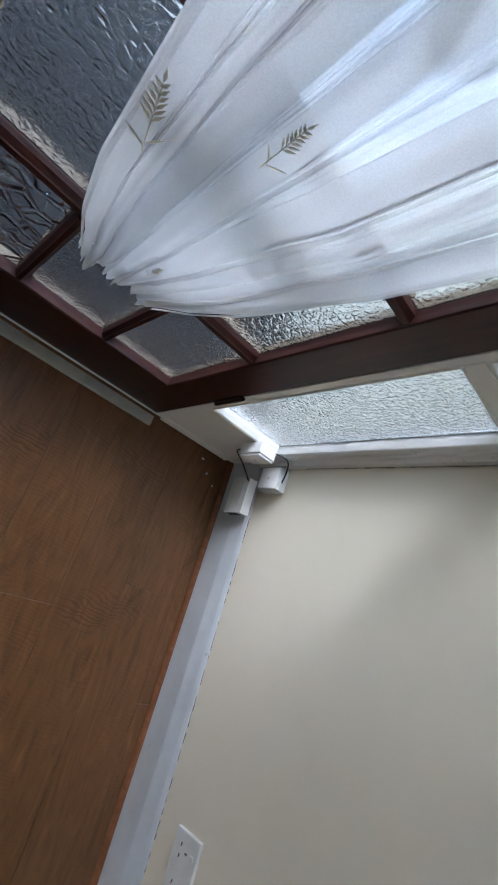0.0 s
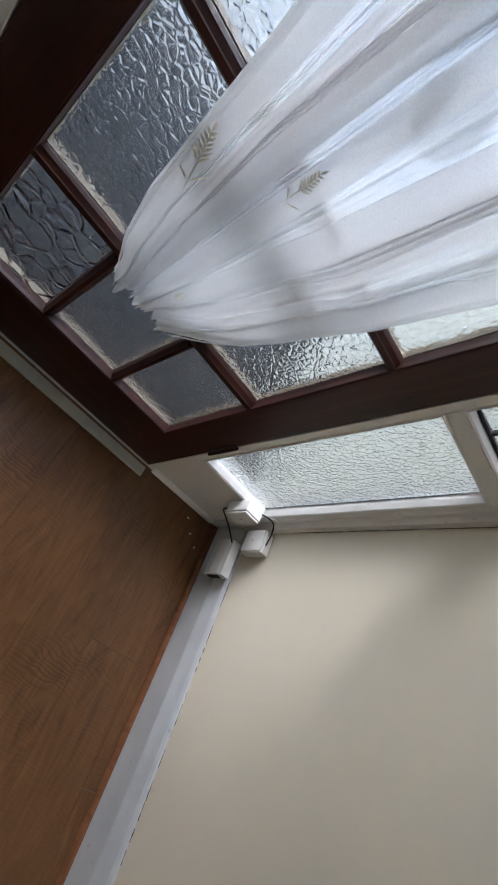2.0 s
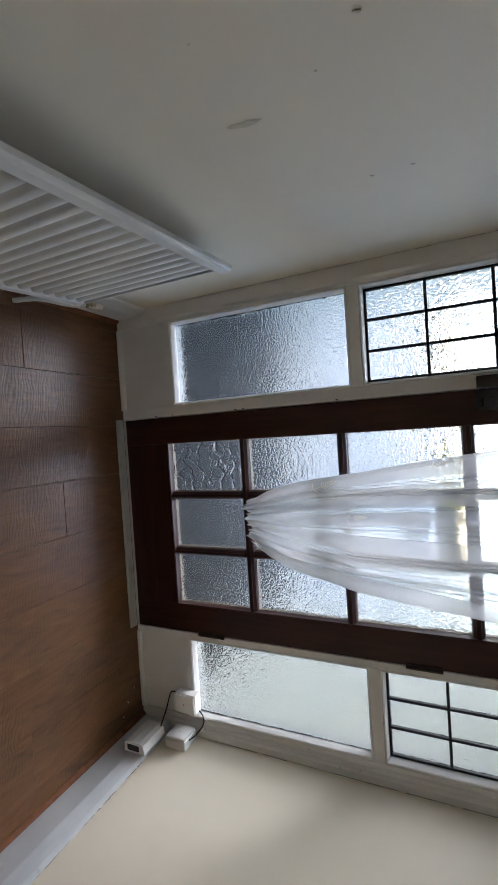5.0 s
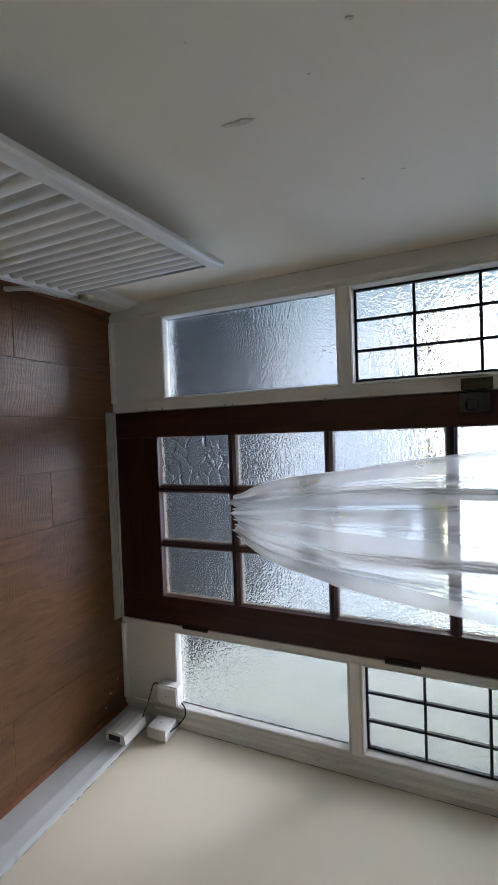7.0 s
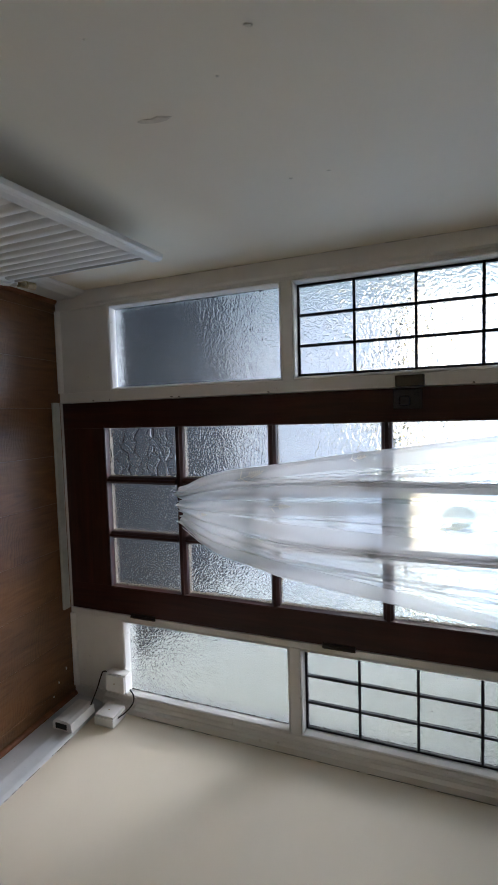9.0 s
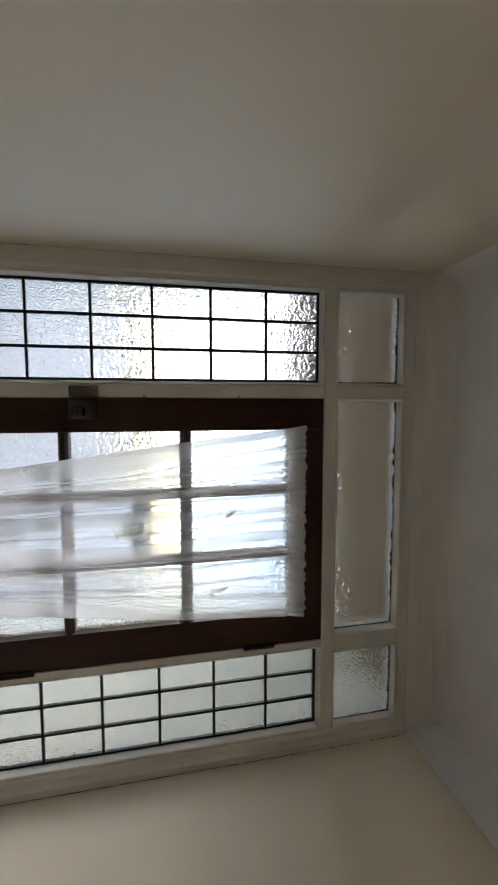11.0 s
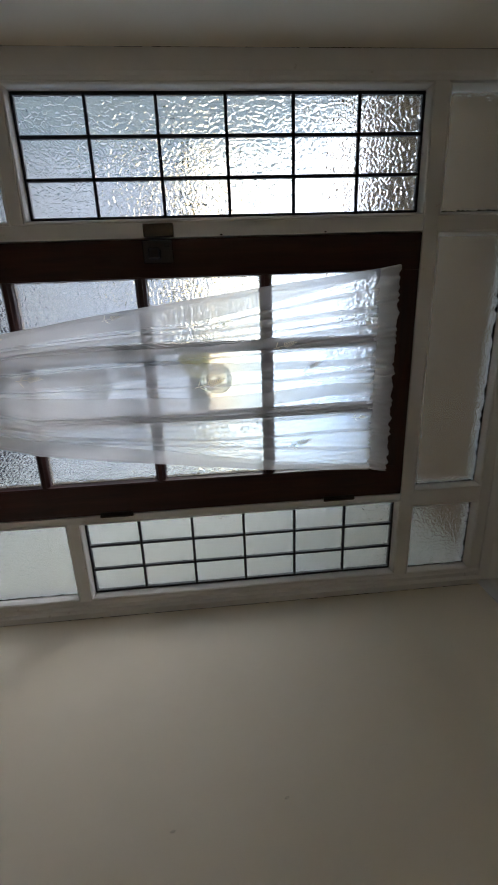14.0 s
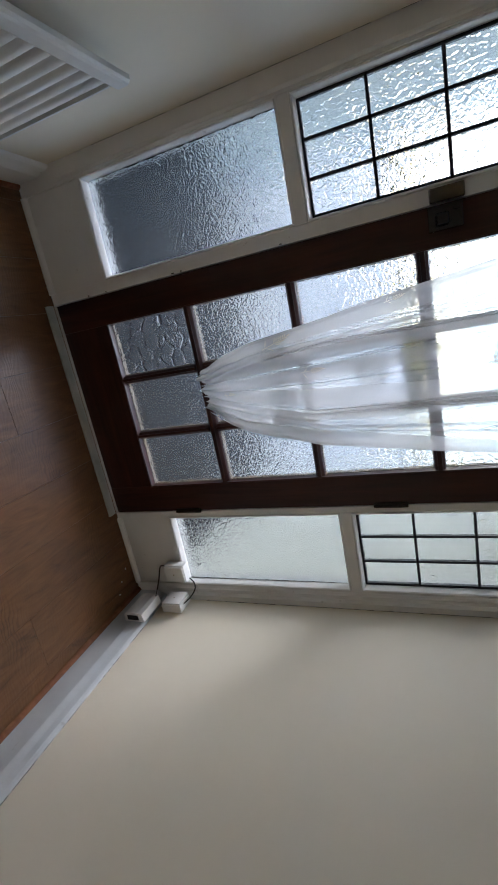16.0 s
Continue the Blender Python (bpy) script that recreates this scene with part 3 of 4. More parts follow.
# doubled-over bands of the cloth: start and end across it, at five heights
LEVELS = (0.54, 0.87, 1.37, 1.75, 1.87)
BANDS = [((0.00, 0.13), (0.00, 0.11), (0.00, 0.12), (0.00, 0.045), (0.00, 0.03)),
         ((0.132, 0.134), (0.117, 0.119), (0.145, 0.157), (0.095, 0.115), (0.09, 0.11)),
         ((0.14, 0.24), (0.13, 0.165), (0.18, 0.205), (0.165, 0.19), (0.16, 0.185)),
         ((0.244, 0.246), (0.180, 0.182), (0.225, 0.237), (0.21, 0.225), (0.205, 0.22)),
         ((0.25, 0.36), (0.20, 0.30), (0.26, 0.315), (0.25, 0.285), (0.25, 0.28)),
         ((0.369, 0.371), (0.316, 0.318), (0.335, 0.347), (0.33, 0.352), (0.33, 0.35)),
         ((0.38, 0.50), (0.335, 0.45), (0.365, 0.43), (0.40, 0.43), (0.40, 0.43)),
         ((0.504, 0.506), (0.480, 0.482), (0.485, 0.503), (0.465, 0.488), (0.47, 0.49)),
         ((0.51, 0.63), (0.52, 0.67), (0.565, 0.66), (0.53, 0.59), (0.54, 0.58)),
         ((0.634, 0.636), (0.700, 0.702), (0.676, 0.688), (0.622, 0.645), (0.62, 0.64)),
         ((0.64, 0.76), (0.75, 0.80), (0.70, 0.725), (0.675, 0.70), (0.67, 0.695)),
         ((0.77, 0.88), (0.83, 0.86), (0.815, 0.835), (0.78, 0.80), (0.78, 0.80)),
         ((0.884, 0.886), (0.868, 0.870), (0.870, 0.890), (0.87, 0.893), (0.87, 0.89)),
         ((0.89, 1.00), (0.88, 1.00), (0.93, 1.00), (0.965, 1.00), (0.97, 1.00))]
GAP, LAP = 9, 8         # steps across a single layer and across each lap of a band


def band(k, z):
    lo = float(np.interp(z, LEVELS, [q[0] for q in BANDS[k]]))
    hi = float(np.interp(z, LEVELS, [q[1] for q in BANDS[k]]))
    sway = 0.006 * math.sin(5.0 * z + 1.9 * k) * min(max((z - 0.6) / 0.3, 0.0), 1.0)
    return (lo + sway if lo > 0 else 0.0), (hi + sway if hi < 1 else 1.0)


def section(z):
    """The cloth's line across at one height: (fraction across, depth towards the room)."""
    tight = max(0.0, 1.0 - (z - 0.53) / 0.40)
    lap = 0.0028 + 0.0075 * tight ** 1.5
    line = []
    last = None
    for k in range(len(BANDS)):
        lo, hi = band(k, z)
        if last is not None:
            for j in range(1, GAP):
                t = j / GAP
                bow = math.sin(math.pi * t)
                line.append((last + (lo - last) * t, 3 * lap * (1 - t) + 0.003 * bow * math.sin(2.7 * k + 3.0 * z) + 0.0016 * math.sin(6.3 * t * 2 + k)))
        for lay in range(3):
            for j in range(LAP + (lay == 2)):
                t = j / LAP
                e = 0.5 - 0.5 * math.cos(math.pi * t)
                f = e if lay != 1 else 1 - e
                line.append((lo + (hi - lo) * f, lap * (lay + t) + (0.004 + 0.010 * tight) * math.sin(math.pi * f) * (1 if lay == 2 else 0.35)))
        last = hi
    return line


def lay_out(z, p):
    """A point of the curtain from its place in the section at height z."""
    left, right = table(z, CLX), table(z, CRX)
    return Vector((left + (right - left) * p[0], -table(z, HANG) - p[1], z))


def cloth(u, z):
    """The front of the curtain at fraction u across it."""
    near = [q for q in section(z) if abs(q[0] - u) < 0.02]
    return lay_out(z, (u, max([q[1] for q in near] + [0.0])))


NZ = 110
bm = bmesh.new()
grid = []
for j in range(NZ + 1):
    z = 0.535 + (1.868 - 0.535) * j / NZ
    row = []
    for i, q in enumerate(section(z)):
        p = lay_out(z, q)
        foot = max(0.0, 1.0 - j / 5)
        p.z += foot * (0.012 * math.sin(i * 0.42) + 0.007 * math.sin(i * 0.13 + 1.0) + 0.015 * (q[0] - 0.35))
        p.y -= foot * 0.006 * math.sin(i * 0.31)
        p.y += 0.0010 * noise.noise(Vector((p.x * 30, z * 9, 0)))
        row.append(bm.verts.new(p))
    grid.append(row)
for a, c in zip(grid, grid[1:]):
    for i in range(len(a) - 1):
        bm.faces.new((a[i], a[i + 1], c[i + 1], c[i]))
part("drape", bm, SHEER, curtain, "thin white voile with pleats", True)
# folded hems down both sides
for u0, u1 in ((0.0, 0.035), (0.965, 1.0)):
    bm = bmesh.new()
    rows = []
    for j in range(91):
        z = 0.545 + 1.32 * j / 90
        rows.append([bm.verts.new(cloth(u0 + (u1 - u0) * i / 8, z) + Vector((0, -0.0025, 0))) for i in range(9)])
    for a, c in zip(rows, rows[1:]):
        for i in range(8):
            bm.faces.new((a[i], a[i + 1], c[i + 1], c[i]))
    part("side_hem", bm, SHEER, curtain, smooth=True)
# gathered heading
bm = bmesh.new()
grid = []
for j in range(9):
    z = 1.860 + 0.068 * j / 8
    row = []
    for i in range(321):
        u = i / 320
        left, right = table(z, CLX), table(z, CRX)
        crimp = (0.7 + 0.9 * noise.noise(Vector((u * 31, 5.0, 1.0)))) * math.sin(u * 150 + 9.0 * noise.noise(Vector((u * 9, 2.0, 0.0)))) + 0.6 * noise.noise(Vector((u * 120, j * 0.35, 0.0)))
        row.append(bm.verts.new((left + (right - left) * u, -0.036 - 0.0045 * crimp - 0.008 * math.sin(math.pi * j / 8), z + (0.0012 * crimp if j == 8 else 0) + 0.007 * noise.noise(Vector((u * 26, 0, 3))) * (j == 8))))
    grid.append(row)
for a, c in zip(grid, grid[1:]):
    for i in range(320):
        bm.faces.new((a[i], a[i + 1], c[i + 1], c[i]))
r = bmesh.ops.duplicate(bm, geom=bm.faces[:])
bmesh.ops.translate(bm, verts=[e for e in r["geom"] if isinstance(e, bmesh.types.BMVert)], vec=(0, 0.009, 0))
part("heading", bm, SHEER_DENSE, curtain, "double gathered heading on a hidden wire", True)


def sprig(u, z, size, tilt, flip=1, depth=-0.004):
    """A small embroidered stem with leaves lying on the cloth."""
    base = cloth(u, z)
    bm = bmesh.new()
    line = [lay_out(z + 0.5 * size, q) for q in section(z + 0.5 * size)]

    def front(x):
        near = [p.y for p in line if abs(p.x - x) < 0.009]
        return min(near + [base.y]) + depth

    def at(a, b):
        ca, sa = math.cos(tilt), math.sin(tilt)
        x = base.x + size * (a * ca - b * sa)
        return Vector((x, front(x), base.z + size * (a * sa + b * ca)))

    def leaf(a, b, ang, ln, wd):
        c, s = math.cos(ang), math.sin(ang)
        pts = [(0, 0), (0.45 * ln, wd * 0.6), (ln, 0), (0.45 * ln, -wd * 0.6)]
        bm.faces.new([bm.verts.new(at(a + p * c - q * s, b + p * s + q * c)) for p, q in pts])

    def stem(a0, b0, a1, b1):
        d = Vector((a1 - a0, b1 - b0)).normalized() * 0.011
        bm.faces.new([bm.verts.new(at(*p)) for p in ((a0 - d.y, b0 + d.x), (a0 + d.y, b0 - d.x), (a1 + d.y, b1 - d.x), (a1 - d.y, b1 + d.x))])

    stem(0.0, 0.0, flip * 0.12, 1.0)
    leaf(0.02, 0.12, math.pi / 2 + 0.9 * flip, 0.34, 0.035)
    leaf(0.02, 0.16, math.pi / 2 - 0.9 * flip, 0.36, 0.035)
    for k in range(6):
        b = 0.5 + 0.09 * k
        for s in (1, -1):
            leaf(flip * 0.12 * b, b, math.pi / 2 - s * 0.8, 0.23 - 0.02 * k, 0.04)
    leaf(flip * 0.12, 1.0, math.pi / 2 - 0.1, 0.2, 0.045)
    ext = bmesh.ops.extrude_face_region(bm, geom=bm.faces[:])
    bmesh.ops.translate(bm, verts=[e for e in ext["geom"] if isinstance(e, bmesh.types.BMVert)], vec=(0, 0.0006, 0))
    part("sprig", bm, SPRIG, curtain, "beige embroidered leaf sprig")


for x, z, s, a, fl, dp in ((0.270, 0.747, 0.080, 0.45, 1, -0.004), (0.353, 0.846, 0.062, -0.05, -1, -0.004), (0.385, 0.600, 0.034, 0.1, 1, -0.004), (0.405, 0.885, 0.030, -0.5, -1, 0.024), (0.205, 1.095, 0.045, 0.35, 1, -0.004), (0.345, 1.130, 0.050, -0.2, 1, 0.024),
                       (0.375, 0.990, 0.062, 0.5, 1, 0.024), (0.420, 1.215, 0.050, -0.3, 1, 0.024), (0.560, 1.010, 0.040, 0.1, -1, 0.024), (0.400, 1.330, 0.075, 0.35, 1, -0.004), (0.300, 1.560, 0.060, 0.35, 1, -0.004), (0.375, 1.640, 0.060, 0.4, -1, -0.004),
                       (0.580, 1.300, 0.060, 0.3, 1, 0.024), (0.440, 1.740, 0.050, -0.1, 1, 0.024), (0.600, 1.600, 0.065, 0.4, 1, -0.004), (0.210, 1.790, 0.050, 0.1, -1, 0.024), (0.520, 1.800, 0.045, 0.1, 1, -0.004)):
    u = (x - table(z, CLX)) / (table(z, CRX) - table(z, CLX))
    sprig(u, z, s, a, fl, dp)

# ---- radiator on the west wall ----
RY0, RY1, RZ0, RZ1 = -1.36, -0.322, 0.095, 0.643
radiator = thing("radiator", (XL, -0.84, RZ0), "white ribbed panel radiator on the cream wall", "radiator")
bm = bmesh.new()
pitch, face = 0.0405, XL + 0.054
pts = []
y = RY0 + 0.012
while y < RY1 - 0.02:
    for fy, fx in ((0.0, 0.0), (0.1, 0.0012), (0.2, 0.005), (0.3, 0.0085), (0.42, 0.0105), (0.55, 0.011), (0.68, 0.0105), (0.8, 0.0085), (0.9, 0.005)):
        pts.append((face + fx, y + fy * pitch))
    y += pitch
pts.append((face, RY1 - 0.006))
lo = [bm.verts.new((x, yy, RZ0 + 0.02)) for x, yy in pts]
l2 = [bm.verts.new((x, yy, RZ0 + 0.045)) for x, yy in pts]
h2 = [bm.verts.new((x, yy, RZ1 - 0.042)) for x, yy in pts]
back = [[bm.verts.new((face - 0.012, yy, zz)) for x, yy in pts] for zz in (RZ0 + 0.02, RZ1 - 0.042)]
for a, c in ((lo, l2), (l2, h2), (h2, back[1]), (back[1], back[0]), (back[0], lo)):
    for k in range(len(pts) - 1):
        bm.faces.new((a[k], a[k + 1], c[k + 1], c[k]))
part("panel", bm, RADW, radiator, "fluted front panel", True)
top = [(0.058, 0.0), (0.068, -0.001), (0.073, -0.005), (0.075, -0.011), (0.075, -0.034), (0.071, -0.040), (0.060, -0.044), (0.056, -0.040)]
part("top_rim", extrude([(XL + p, RZ1 + q) for p, q in top], "y", RY0, RY1), RADW, radiator)
part("bottom_rim", extrude([(XL + 0.040, RZ0), (XL + 0.066, RZ0), (XL + 0.070, RZ0 + 0.008), (XL + 0.068, RZ0 + 0.026), (XL + 0.058, RZ0 + 0.032), (XL + 0.040, RZ0 + 0.032)], "y", RY0, RY1 - 0.01), RADW, radiator)
part("end_cap", box(XL + 0.042, XL + 0.066, RY1 - 0.010, RY1 - 0.003, RZ0 + 0.02, RZ1 - 0.05, 0.002), RADW, radiator)
part("bracket", box(XL + 0.004, XL + 0.044, RY1 - 0.16, RY1 - 0.13, RZ0 + 0.1, RZ1 - 0.1, 0.002), RADW, radiator)
part("bracket", box(XL + 0.004, XL + 0.044, RY0 + 0.13, RY0 + 0.16, RZ0 + 0.1, RZ1 - 0.1, 0.002), RADW, radiator)
vx = XL + 0.050
valve = part("valve", join(tube(curve_path([(vx, RY1 - 0.012, 0.108), (vx, RY1 + 0.030, 0.106), (vx, RY1 + 0.062, 0.088), (vx, RY1 + 0.072, 0.070)]), 0.008, 12), tube([(vx, RY1 + 0.055, 0.072), (vx, RY1 + 0.085, 0.072)], 0.0125, 6)), BRASS, radiator, "dull brass radiator valve")
part("valve_cap", tube([(vx, RY1 + 0.085, 0.072), (vx, RY1 + 0.116, 0.074)], 0.012, 14), CREAMCAP, valve, "cream plastic valve cap")
part("pipe", tube(curve_path([(vx, RY1 + 0.060, 0.066), (vx, RY1 + 0.045, 0.040), (vx, RY1 - 0.01, 0.032), (vx, RY1 - 0.10, 0.030), (vx, RY1 - 0.14, FZ - 0.002)]), 0.0075, 10), RADW, radiator, "white painted pipe")
# turned 4.5 degrees off the wall to fit the camera's view
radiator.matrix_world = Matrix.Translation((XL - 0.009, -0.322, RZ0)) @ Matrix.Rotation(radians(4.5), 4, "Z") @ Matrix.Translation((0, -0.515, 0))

# ---- small white boxes and cables in the corner ----
box_a = thing("junction_box", (1.07, -0.02, 0.20), "small white plastic junction box on the frame foot", "junction box", "corner boxes")
part("body", box(1.035, 1.105, -0.040, -0.002, 0.158, 0.246, 0.004), PLASTIC, box_a)
part("lid", box(1.037, 1.103, -0.048, -0.0405, 0.160, 0.244, 0.004), PLASTIC, box_a)
part("screw", tube([(1.07, -0.0485, 0.20), (1.07, -0.0475, 0.20)], 0.003), BRASS, box_a)
box_b = thing("junction_box", (1.18, -0.07, 0.19), "small white plastic junction box on the cream wall", "junction box", "corner boxes")
part("body", box(1.166, XR - 0.001, -0.108, -0.030, 0.150, 0.235, 0.004), PLASTIC, box_b)
part("lid", box(1.158, 1.1655, -0.106, -0.032, 0.152, 0.233, 0.004), PLASTIC, box_b)
part("screw", tube([(1.1575, -0.07, 0.19), (1.1585, -0.07, 0.19)], 0.003), BRASS, box_b)
box_c = thing("junction_box", (1.16, -0.13, 0.08), "white curved cable cover on the skirting", "junction box", "corner boxes")
oc = [(1.177, 0.040), (1.150, 0.042), (1.142, 0.050), (1.139, 0.075), (1.140, 0.105), (1.146, 0.122), (1.177, 0.128)]
part("cover", extrude(oc, "y", -0.196, -0.075), PLASTIC, box_c)
part("opening", box(1.150, 1.170, -0.1975, -0.1965, 0.055, 0.105), SLOT, box_c, "dark open end")
cab = thing("cable", (1.1, -0.03, 0.1), "thin black cables linking the boxes", "cable")
part("cable_run", tube(curve_path([(1.048, -0.020, 0.162), (1.046, -0.021, 0.136), (1.056, -0.026, 0.126), (1.10, -0.050, 0.122), (1.145, -0.085, 0.118)]), 0.0026), CABLE, cab)
part("cable_run", tube(curve_path([(1.10, -0.012, 0.240), (1.122, -0.016, 0.262), (1.150, -0.022, 0.262), (1.172, -0.045, 0.246), (1.176, -0.080, 0.234)]), 0.0026), CABLE, cab)
part("cable_run", tube(curve_path([(1.125, -0.012, 0.25), (1.14, -0.012, 0.275), (1.176, -0.014, 0.262)]), 0.0018), PLASTIC, cab, "thin white wire")

# ---- crack at the east wall, shade line drawn at the west ----
# the west strip is dark geometry standing in for the wall's shaded edge
for nm, xw, sd in (("crack_east", XR - 0.0006, -1), ("crack_west", XL + 0.0006, 1)):
    y0 = -0.0205 if sd < 0 else -0.0075
    bm = bmesh.new()
    rr = random.Random(8 if sd > 0 else 9)
    for k in range(90):
        if rr.random() < 0.15:
            continue
        za, zb = 0.30 + k * 0.0224, 0.30 + (k + 1) * 0.0224
        a, c = rr.uniform(0.0006, 0.0024), rr.uniform(0.0006, 0.0024)
        bm.faces.new([bm.verts.new(p) for p in ((xw, y0, za), (xw, y0 - a, za), (xw, y0 - c, zb), (xw, y0, zb))])
    solid(nm, bm, GRIME, "dark hairline between frame and wall, east a crack, west a painted shade line", "crack", kind="structure")

bm = bmesh.new()
rr = random.Random(12)
for k in range(120):
    if rr.random() < 0.45:
        continue
    ya, yb = -1.75 + k * 0.0135, -1.75 + (k + 1) * 0.0135
    a, c = rr.uniform(0.0004, 0.0026), rr.uniform(0.0004, 0.0026)
    bm.faces.new([bm.verts.new(p) for p in ((XR - 0.0007, ya, 0.1168), (XR - 0.0007, ya, 0.1172 + a), (XR - 0.0007, yb, 0.1172 + c), (XR - 0.0007, yb, 0.1168))])
solid("crack_skirting", bm, GRIME, "broken dark crack above the skirting board", "crack", kind="structure")

# ---- double socket on the east wall ----
sock = thing("double_socket", (XR, -1.066, 0.238), "white plastic double wall socket above the skirting", "socket")
part("plate", box(XR - 0.011, XR - 0.0005, -1.139, -0.993, 0.195, 0.281, 0.003), PLASTIC, sock)
for yc in (-1.030, -1.102):
    for dy, dz, w, h in ((0, 0.010, 0.004, 0.008), (-0.011, -0.011, 0.0065, 0.004), (0.011, -0.011, 0.0065, 0.004)):
        part("pin_hole", box(XR - 0.0118, XR - 0.0112, yc + dy - w / 2, yc + dy + w / 2, 0.234 + dz - h / 2, 0.234 + dz + h / 2), SLOT, sock)
    part("switch", box(XR - 0.0145, XR - 0.0112, yc - 0.006, yc + 0.006, 0.258, 0.272, 0.001), PLASTIC, sock)
for yc in (-1.006, -1.126):
    part("screw", tube([(XR - 0.0125, yc, 0.238), (XR - 0.0112, yc, 0.238)], 0.0035), PLASTIC, sock)


# ---- scars and marks on the walls ----
def chip(x, y, z, length, width, ang, side, material, seed):
    rr = random.Random(seed)
    bm = bmesh.new()
    n = 14
    loop = []
    for k in range(n):
        t = 2 * math.pi * k / n
        a = length / 2 * math.cos(t) * (0.8 + 0.4 * rr.random())
        w = width / 2 * math.sin(t) * (0.6 + 0.7 * rr.random())
        loop.append((a * math.cos(ang) - w * math.sin(ang), a * math.sin(ang) + w * math.cos(ang)))
    lo = [bm.verts.new((x, y + p, z + q)) for p, q in loop]
    hi = [bm.verts.new((x + side * 0.0014, y + p * 0.75, z + q * 0.75)) for p, q in loop]
    bm.faces.new(hi)
    for k in range(n):
        bm.faces.new((lo[k], lo[(k + 1) % n], hi[(k + 1) % n], hi[k]))
    bmesh.ops.recalc_face_normals(bm, faces=bm.faces[:])
    return bm


solid("wall_scar", chip(XL + 0.0002, -0.715, 0.876, 0.062, 0.016, 1.4, 1, BARE, 1), BARE, "ragged plaster scar in the cream wall paint", "wall scar")
for k, (y, z, ln, wd) in enumerate(((-0.822, 1.078, 0.012, 0.006), (-0.882, 0.876, 0.004, 0.003), (-0.761, 1.008, 0.006, 0.003), (-0.454, 1.036, 0.008, 0.005), (-0.452, 1.114, 0.009, 0.003))):
    solid("wall_mark", chip(XL + 0.0002, y, z, ln, wd, 1.2, 1, BARE, 10 + k), BARE, "small chip in the cream wall paint", "wall mark", "wall chips")
for k, (y, z) in enumerate(((-0.701, 1.239), (-0.664, 1.486), (-0.611, 2.015))):
    solid("wall_mark", chip(XR - 0.0002, y, z, 0.012, 0.006, 1.3, -1, BARE, 20 + k), BARE, "small chip in the cream wall paint", "wall mark", "wall chips")

for k, (z, ln) in enumerate(((0.13, 0.008), (0.205, 0.005), (0.47, 0.012), (0.50, 0.007), (0.83, 0.009), (1.43, 0.008), (1.72, 0.006))):
    bm = chip(0.0, 0.0, 0.0, ln, 0.0045, 1.5, 1, GRIME, 40 + k)
    for q in bm.verts:
        q.co = Vector((-0.0075 + q.co.y, -0.0004 - q.co.x, z + q.co.z))
    part("paint_chip", bm, GRIME, frame_thing, "dark chip in the white paint")
for k, (x, y, ln) in enumerate(((1.05, -0.045, 0.016), (1.085, -0.085, 0.010), (1.125, -0.115, 0.008))):
    bm = chip(0.0, 0.0, 0.0, ln, 0.006, 0.6 * k, 1, PLASTIC, 60 + k)
    for q in bm.verts:
        q.co = Vector((x + q.co.y, y + q.co.z, FZ + q.co.x))
    solid("paint_flake", bm, GLOSS, "small white paint flake lying on the laminate", "paint flake", "paint flakes")

# ---- outside ----
solid("ground", box(-60, 60, 0.045, 120, -0.24, -0.09), DRIVE, "pale concrete drive outside the porch", "ground", kind="structure")
solid("porch_floor", box(-1.10, 1.26, 0.09, 1.75, -0.086, -0.03, 0.01), PAVING, "dark tiled porch floor", "porch floor", kind="structure")
solid("porch_wall_east", box(1.26, 1.44, 0.09, 1.5, -0.086, 2.75, 0.005), OUTWALL, "white rendered side wall of the porch", "wall", kind="structure")
solid("porch_wall_west", box(-1.28, -1.10, 0.09, 3.4, -0.086, 2.54, 0.005), LEFTWALL, "beige rendered side wall of the porch", "wall", kind="structure")
solid("porch_soffit", box(-1.10, 1.26, 0.09, 1.9, 2.44, 2.54, 0.005), SOFFIT, "dull painted porch soffit", "soffit", kind="structure")


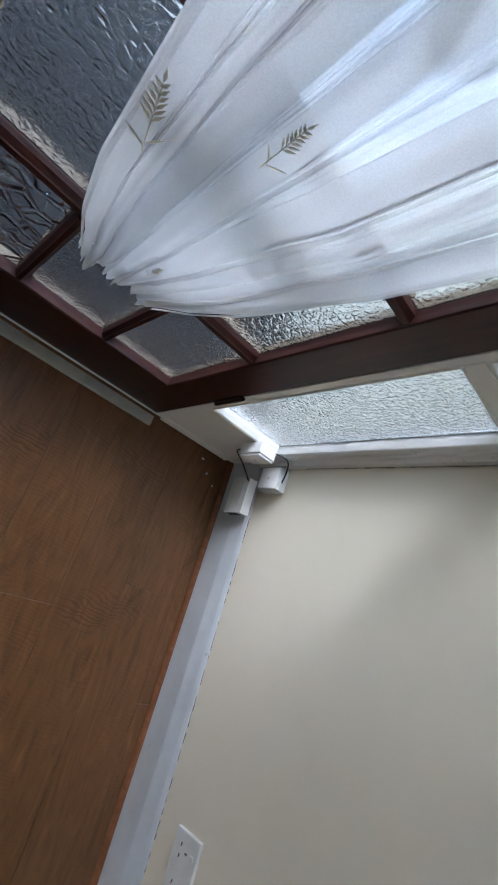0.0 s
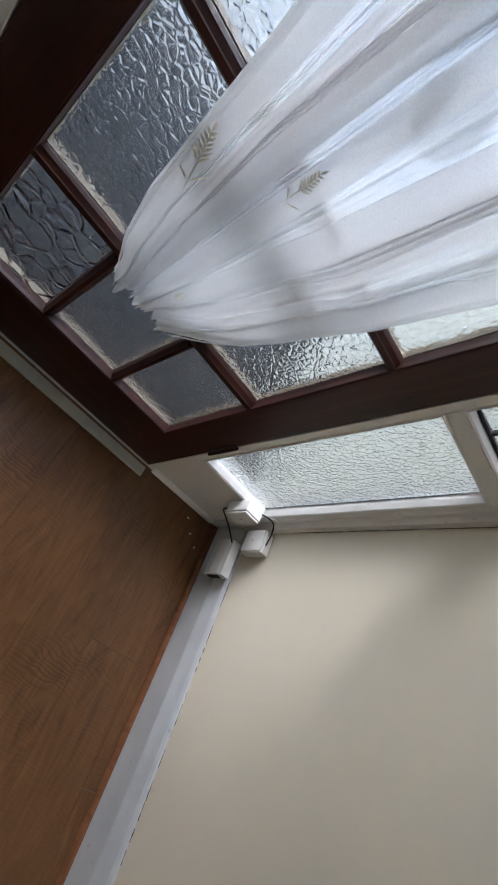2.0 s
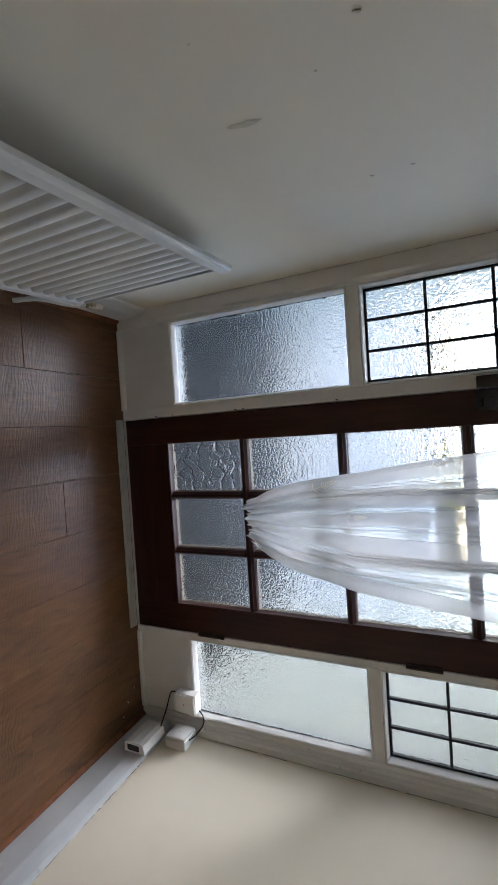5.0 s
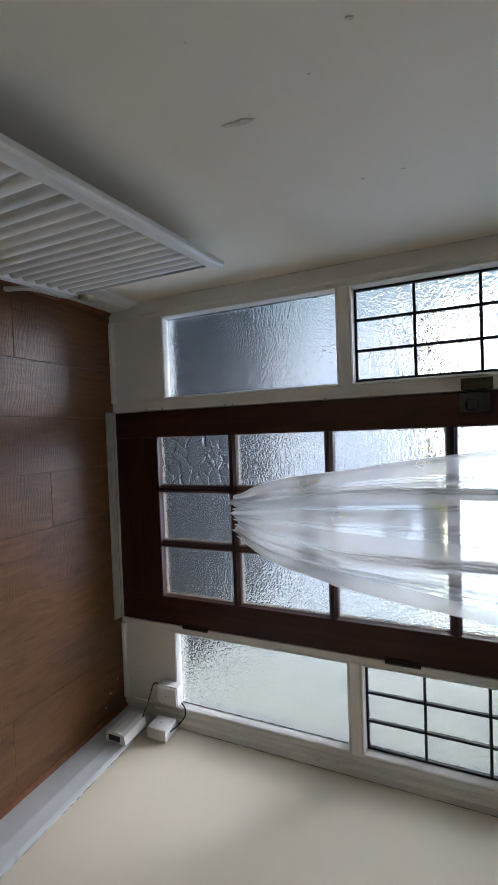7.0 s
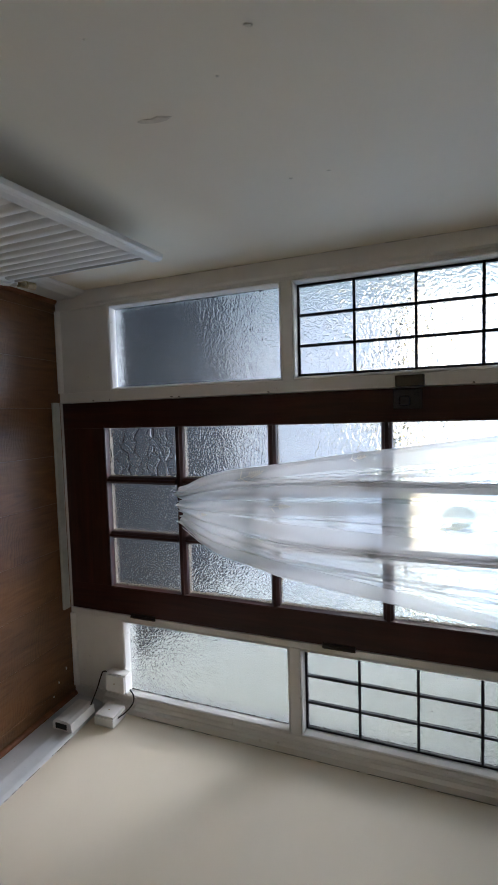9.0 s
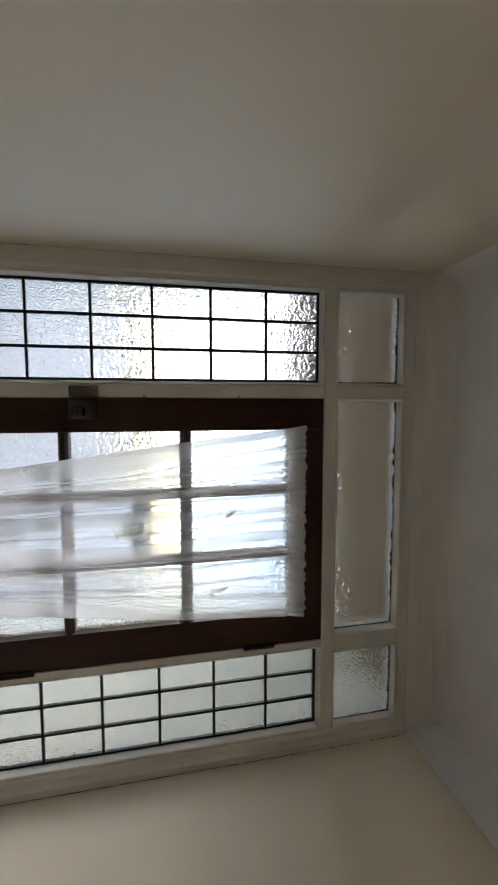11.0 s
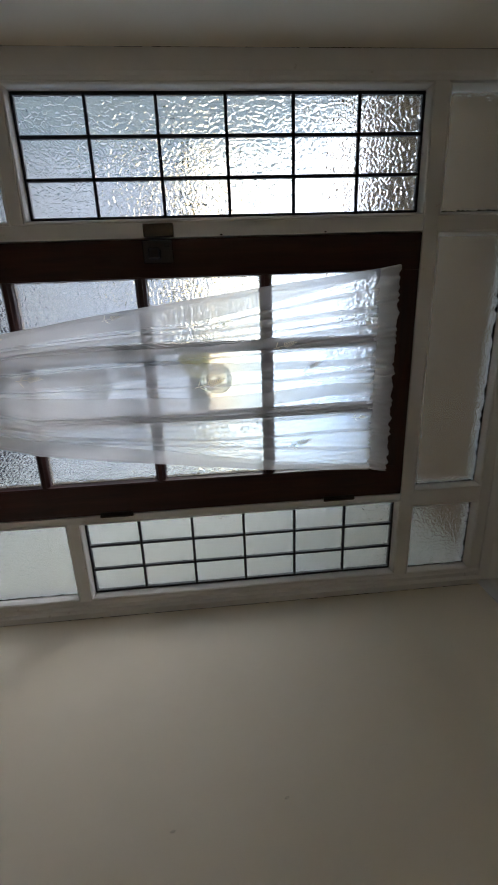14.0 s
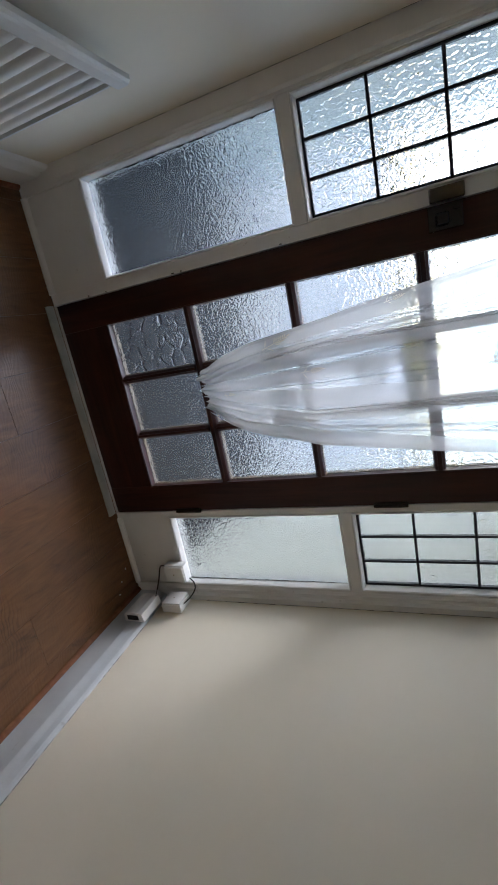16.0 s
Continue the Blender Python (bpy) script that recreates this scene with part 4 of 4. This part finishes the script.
def shrub(name, cx, cy, cz, rx, ry, rz, n, size, material, label, seed):
    t = thing(name, (cx, cy, -0.09), label, "shrub")
    rr = random.Random(seed)
    bm = bmesh.new()
    for _ in range(n):
        th, ph = rr.random() * 6.283, math.acos(rr.uniform(-1, 1))
        q = rr.random() ** 0.4
        p = Vector((cx + rx * q * math.sin(ph) * math.cos(th), cy + ry * q * math.sin(ph) * math.sin(th), cz + rz * q * math.cos(ph)))
        a = Vector((rr.gauss(0, 1), rr.gauss(0, 1), rr.gauss(0, 1))).normalized()
        c = a.orthogonal().normalized()
        s = size * rr.uniform(0.6, 1.3)
        bm.faces.new([bm.verts.new(p + w) for w in (-a * s, c * s * 0.4, a * s, -c * s * 0.4)])
    part("crown", bm, material, t, kind="stuff")
    for k in range(5):
        e = Vector((cx + rx * 0.6 * rr.uniform(-1, 1), cy + ry * 0.6 * rr.uniform(-1, 1), cz + rz * 0.5))
        part("branch", tube([(cx, cy, -0.1), (cx * 0.5 + e.x * 0.5, cy * 0.5 + e.y * 0.5, cz * 0.5), e], 0.012, 6), TWIG, t)
    return t


# made-up shrub, placed from the camera's view for a yellow blur of unknown source
shrub("shrub", 1.0, 5.2, 1.15, 0.30, 0.3, 0.22, 900, 0.05, SHRUB, "added yellow shrub, placed for a yellow blur behind the glass", 3)
shrub("hedge", 0.0, 30.0, 0.4, 22.0, 0.7, 0.8, 6000, 0.28, HEDGE, "low green hedge far across the drive", 5)

# ---- laminate planks ----
PW = 0.1835
edges = [XL + 0.0]
k = 0
x = -0.1655 - PW
while x < XR:
    if x > XL:
        edges.append(x)
    x += PW
edges.append(XR)
# butt joints along the hall, placed to fit the camera's view
joints = {0: -0.95, 1: -0.435, 2: -1.15, 3: -0.75, 4: -0.319, 5: -1.05, 6: -0.60, 7: -1.2, 8: -0.5}
shared = {}
for n in range(len(edges) - 1):
    x0, x1 = edges[n], edges[n + 1]
    j = joints.get(n, -0.8)
    ys = [0.0]
    while j > YB:
        ys.append(j)
        j -= 1.22
    ys.append(YB)
    for a, c in zip(ys, ys[1:]):
        w, ln = x1 - x0 - 0.0007, a - c - 0.0007
        key = (round(w, 4), round(ln, 4))
        if key not in shared:
            shared[key] = mesh_from("plank", box(-w / 2, w / 2, -ln / 2, ln / 2, -0.0115, 0.0, 0.0008, 1), WOOD)
        pl = new("plank", shared[key])
        pl.parent = floor
        pl.location = ((x0 + x1) / 2, (a + c) / 2, FZ)
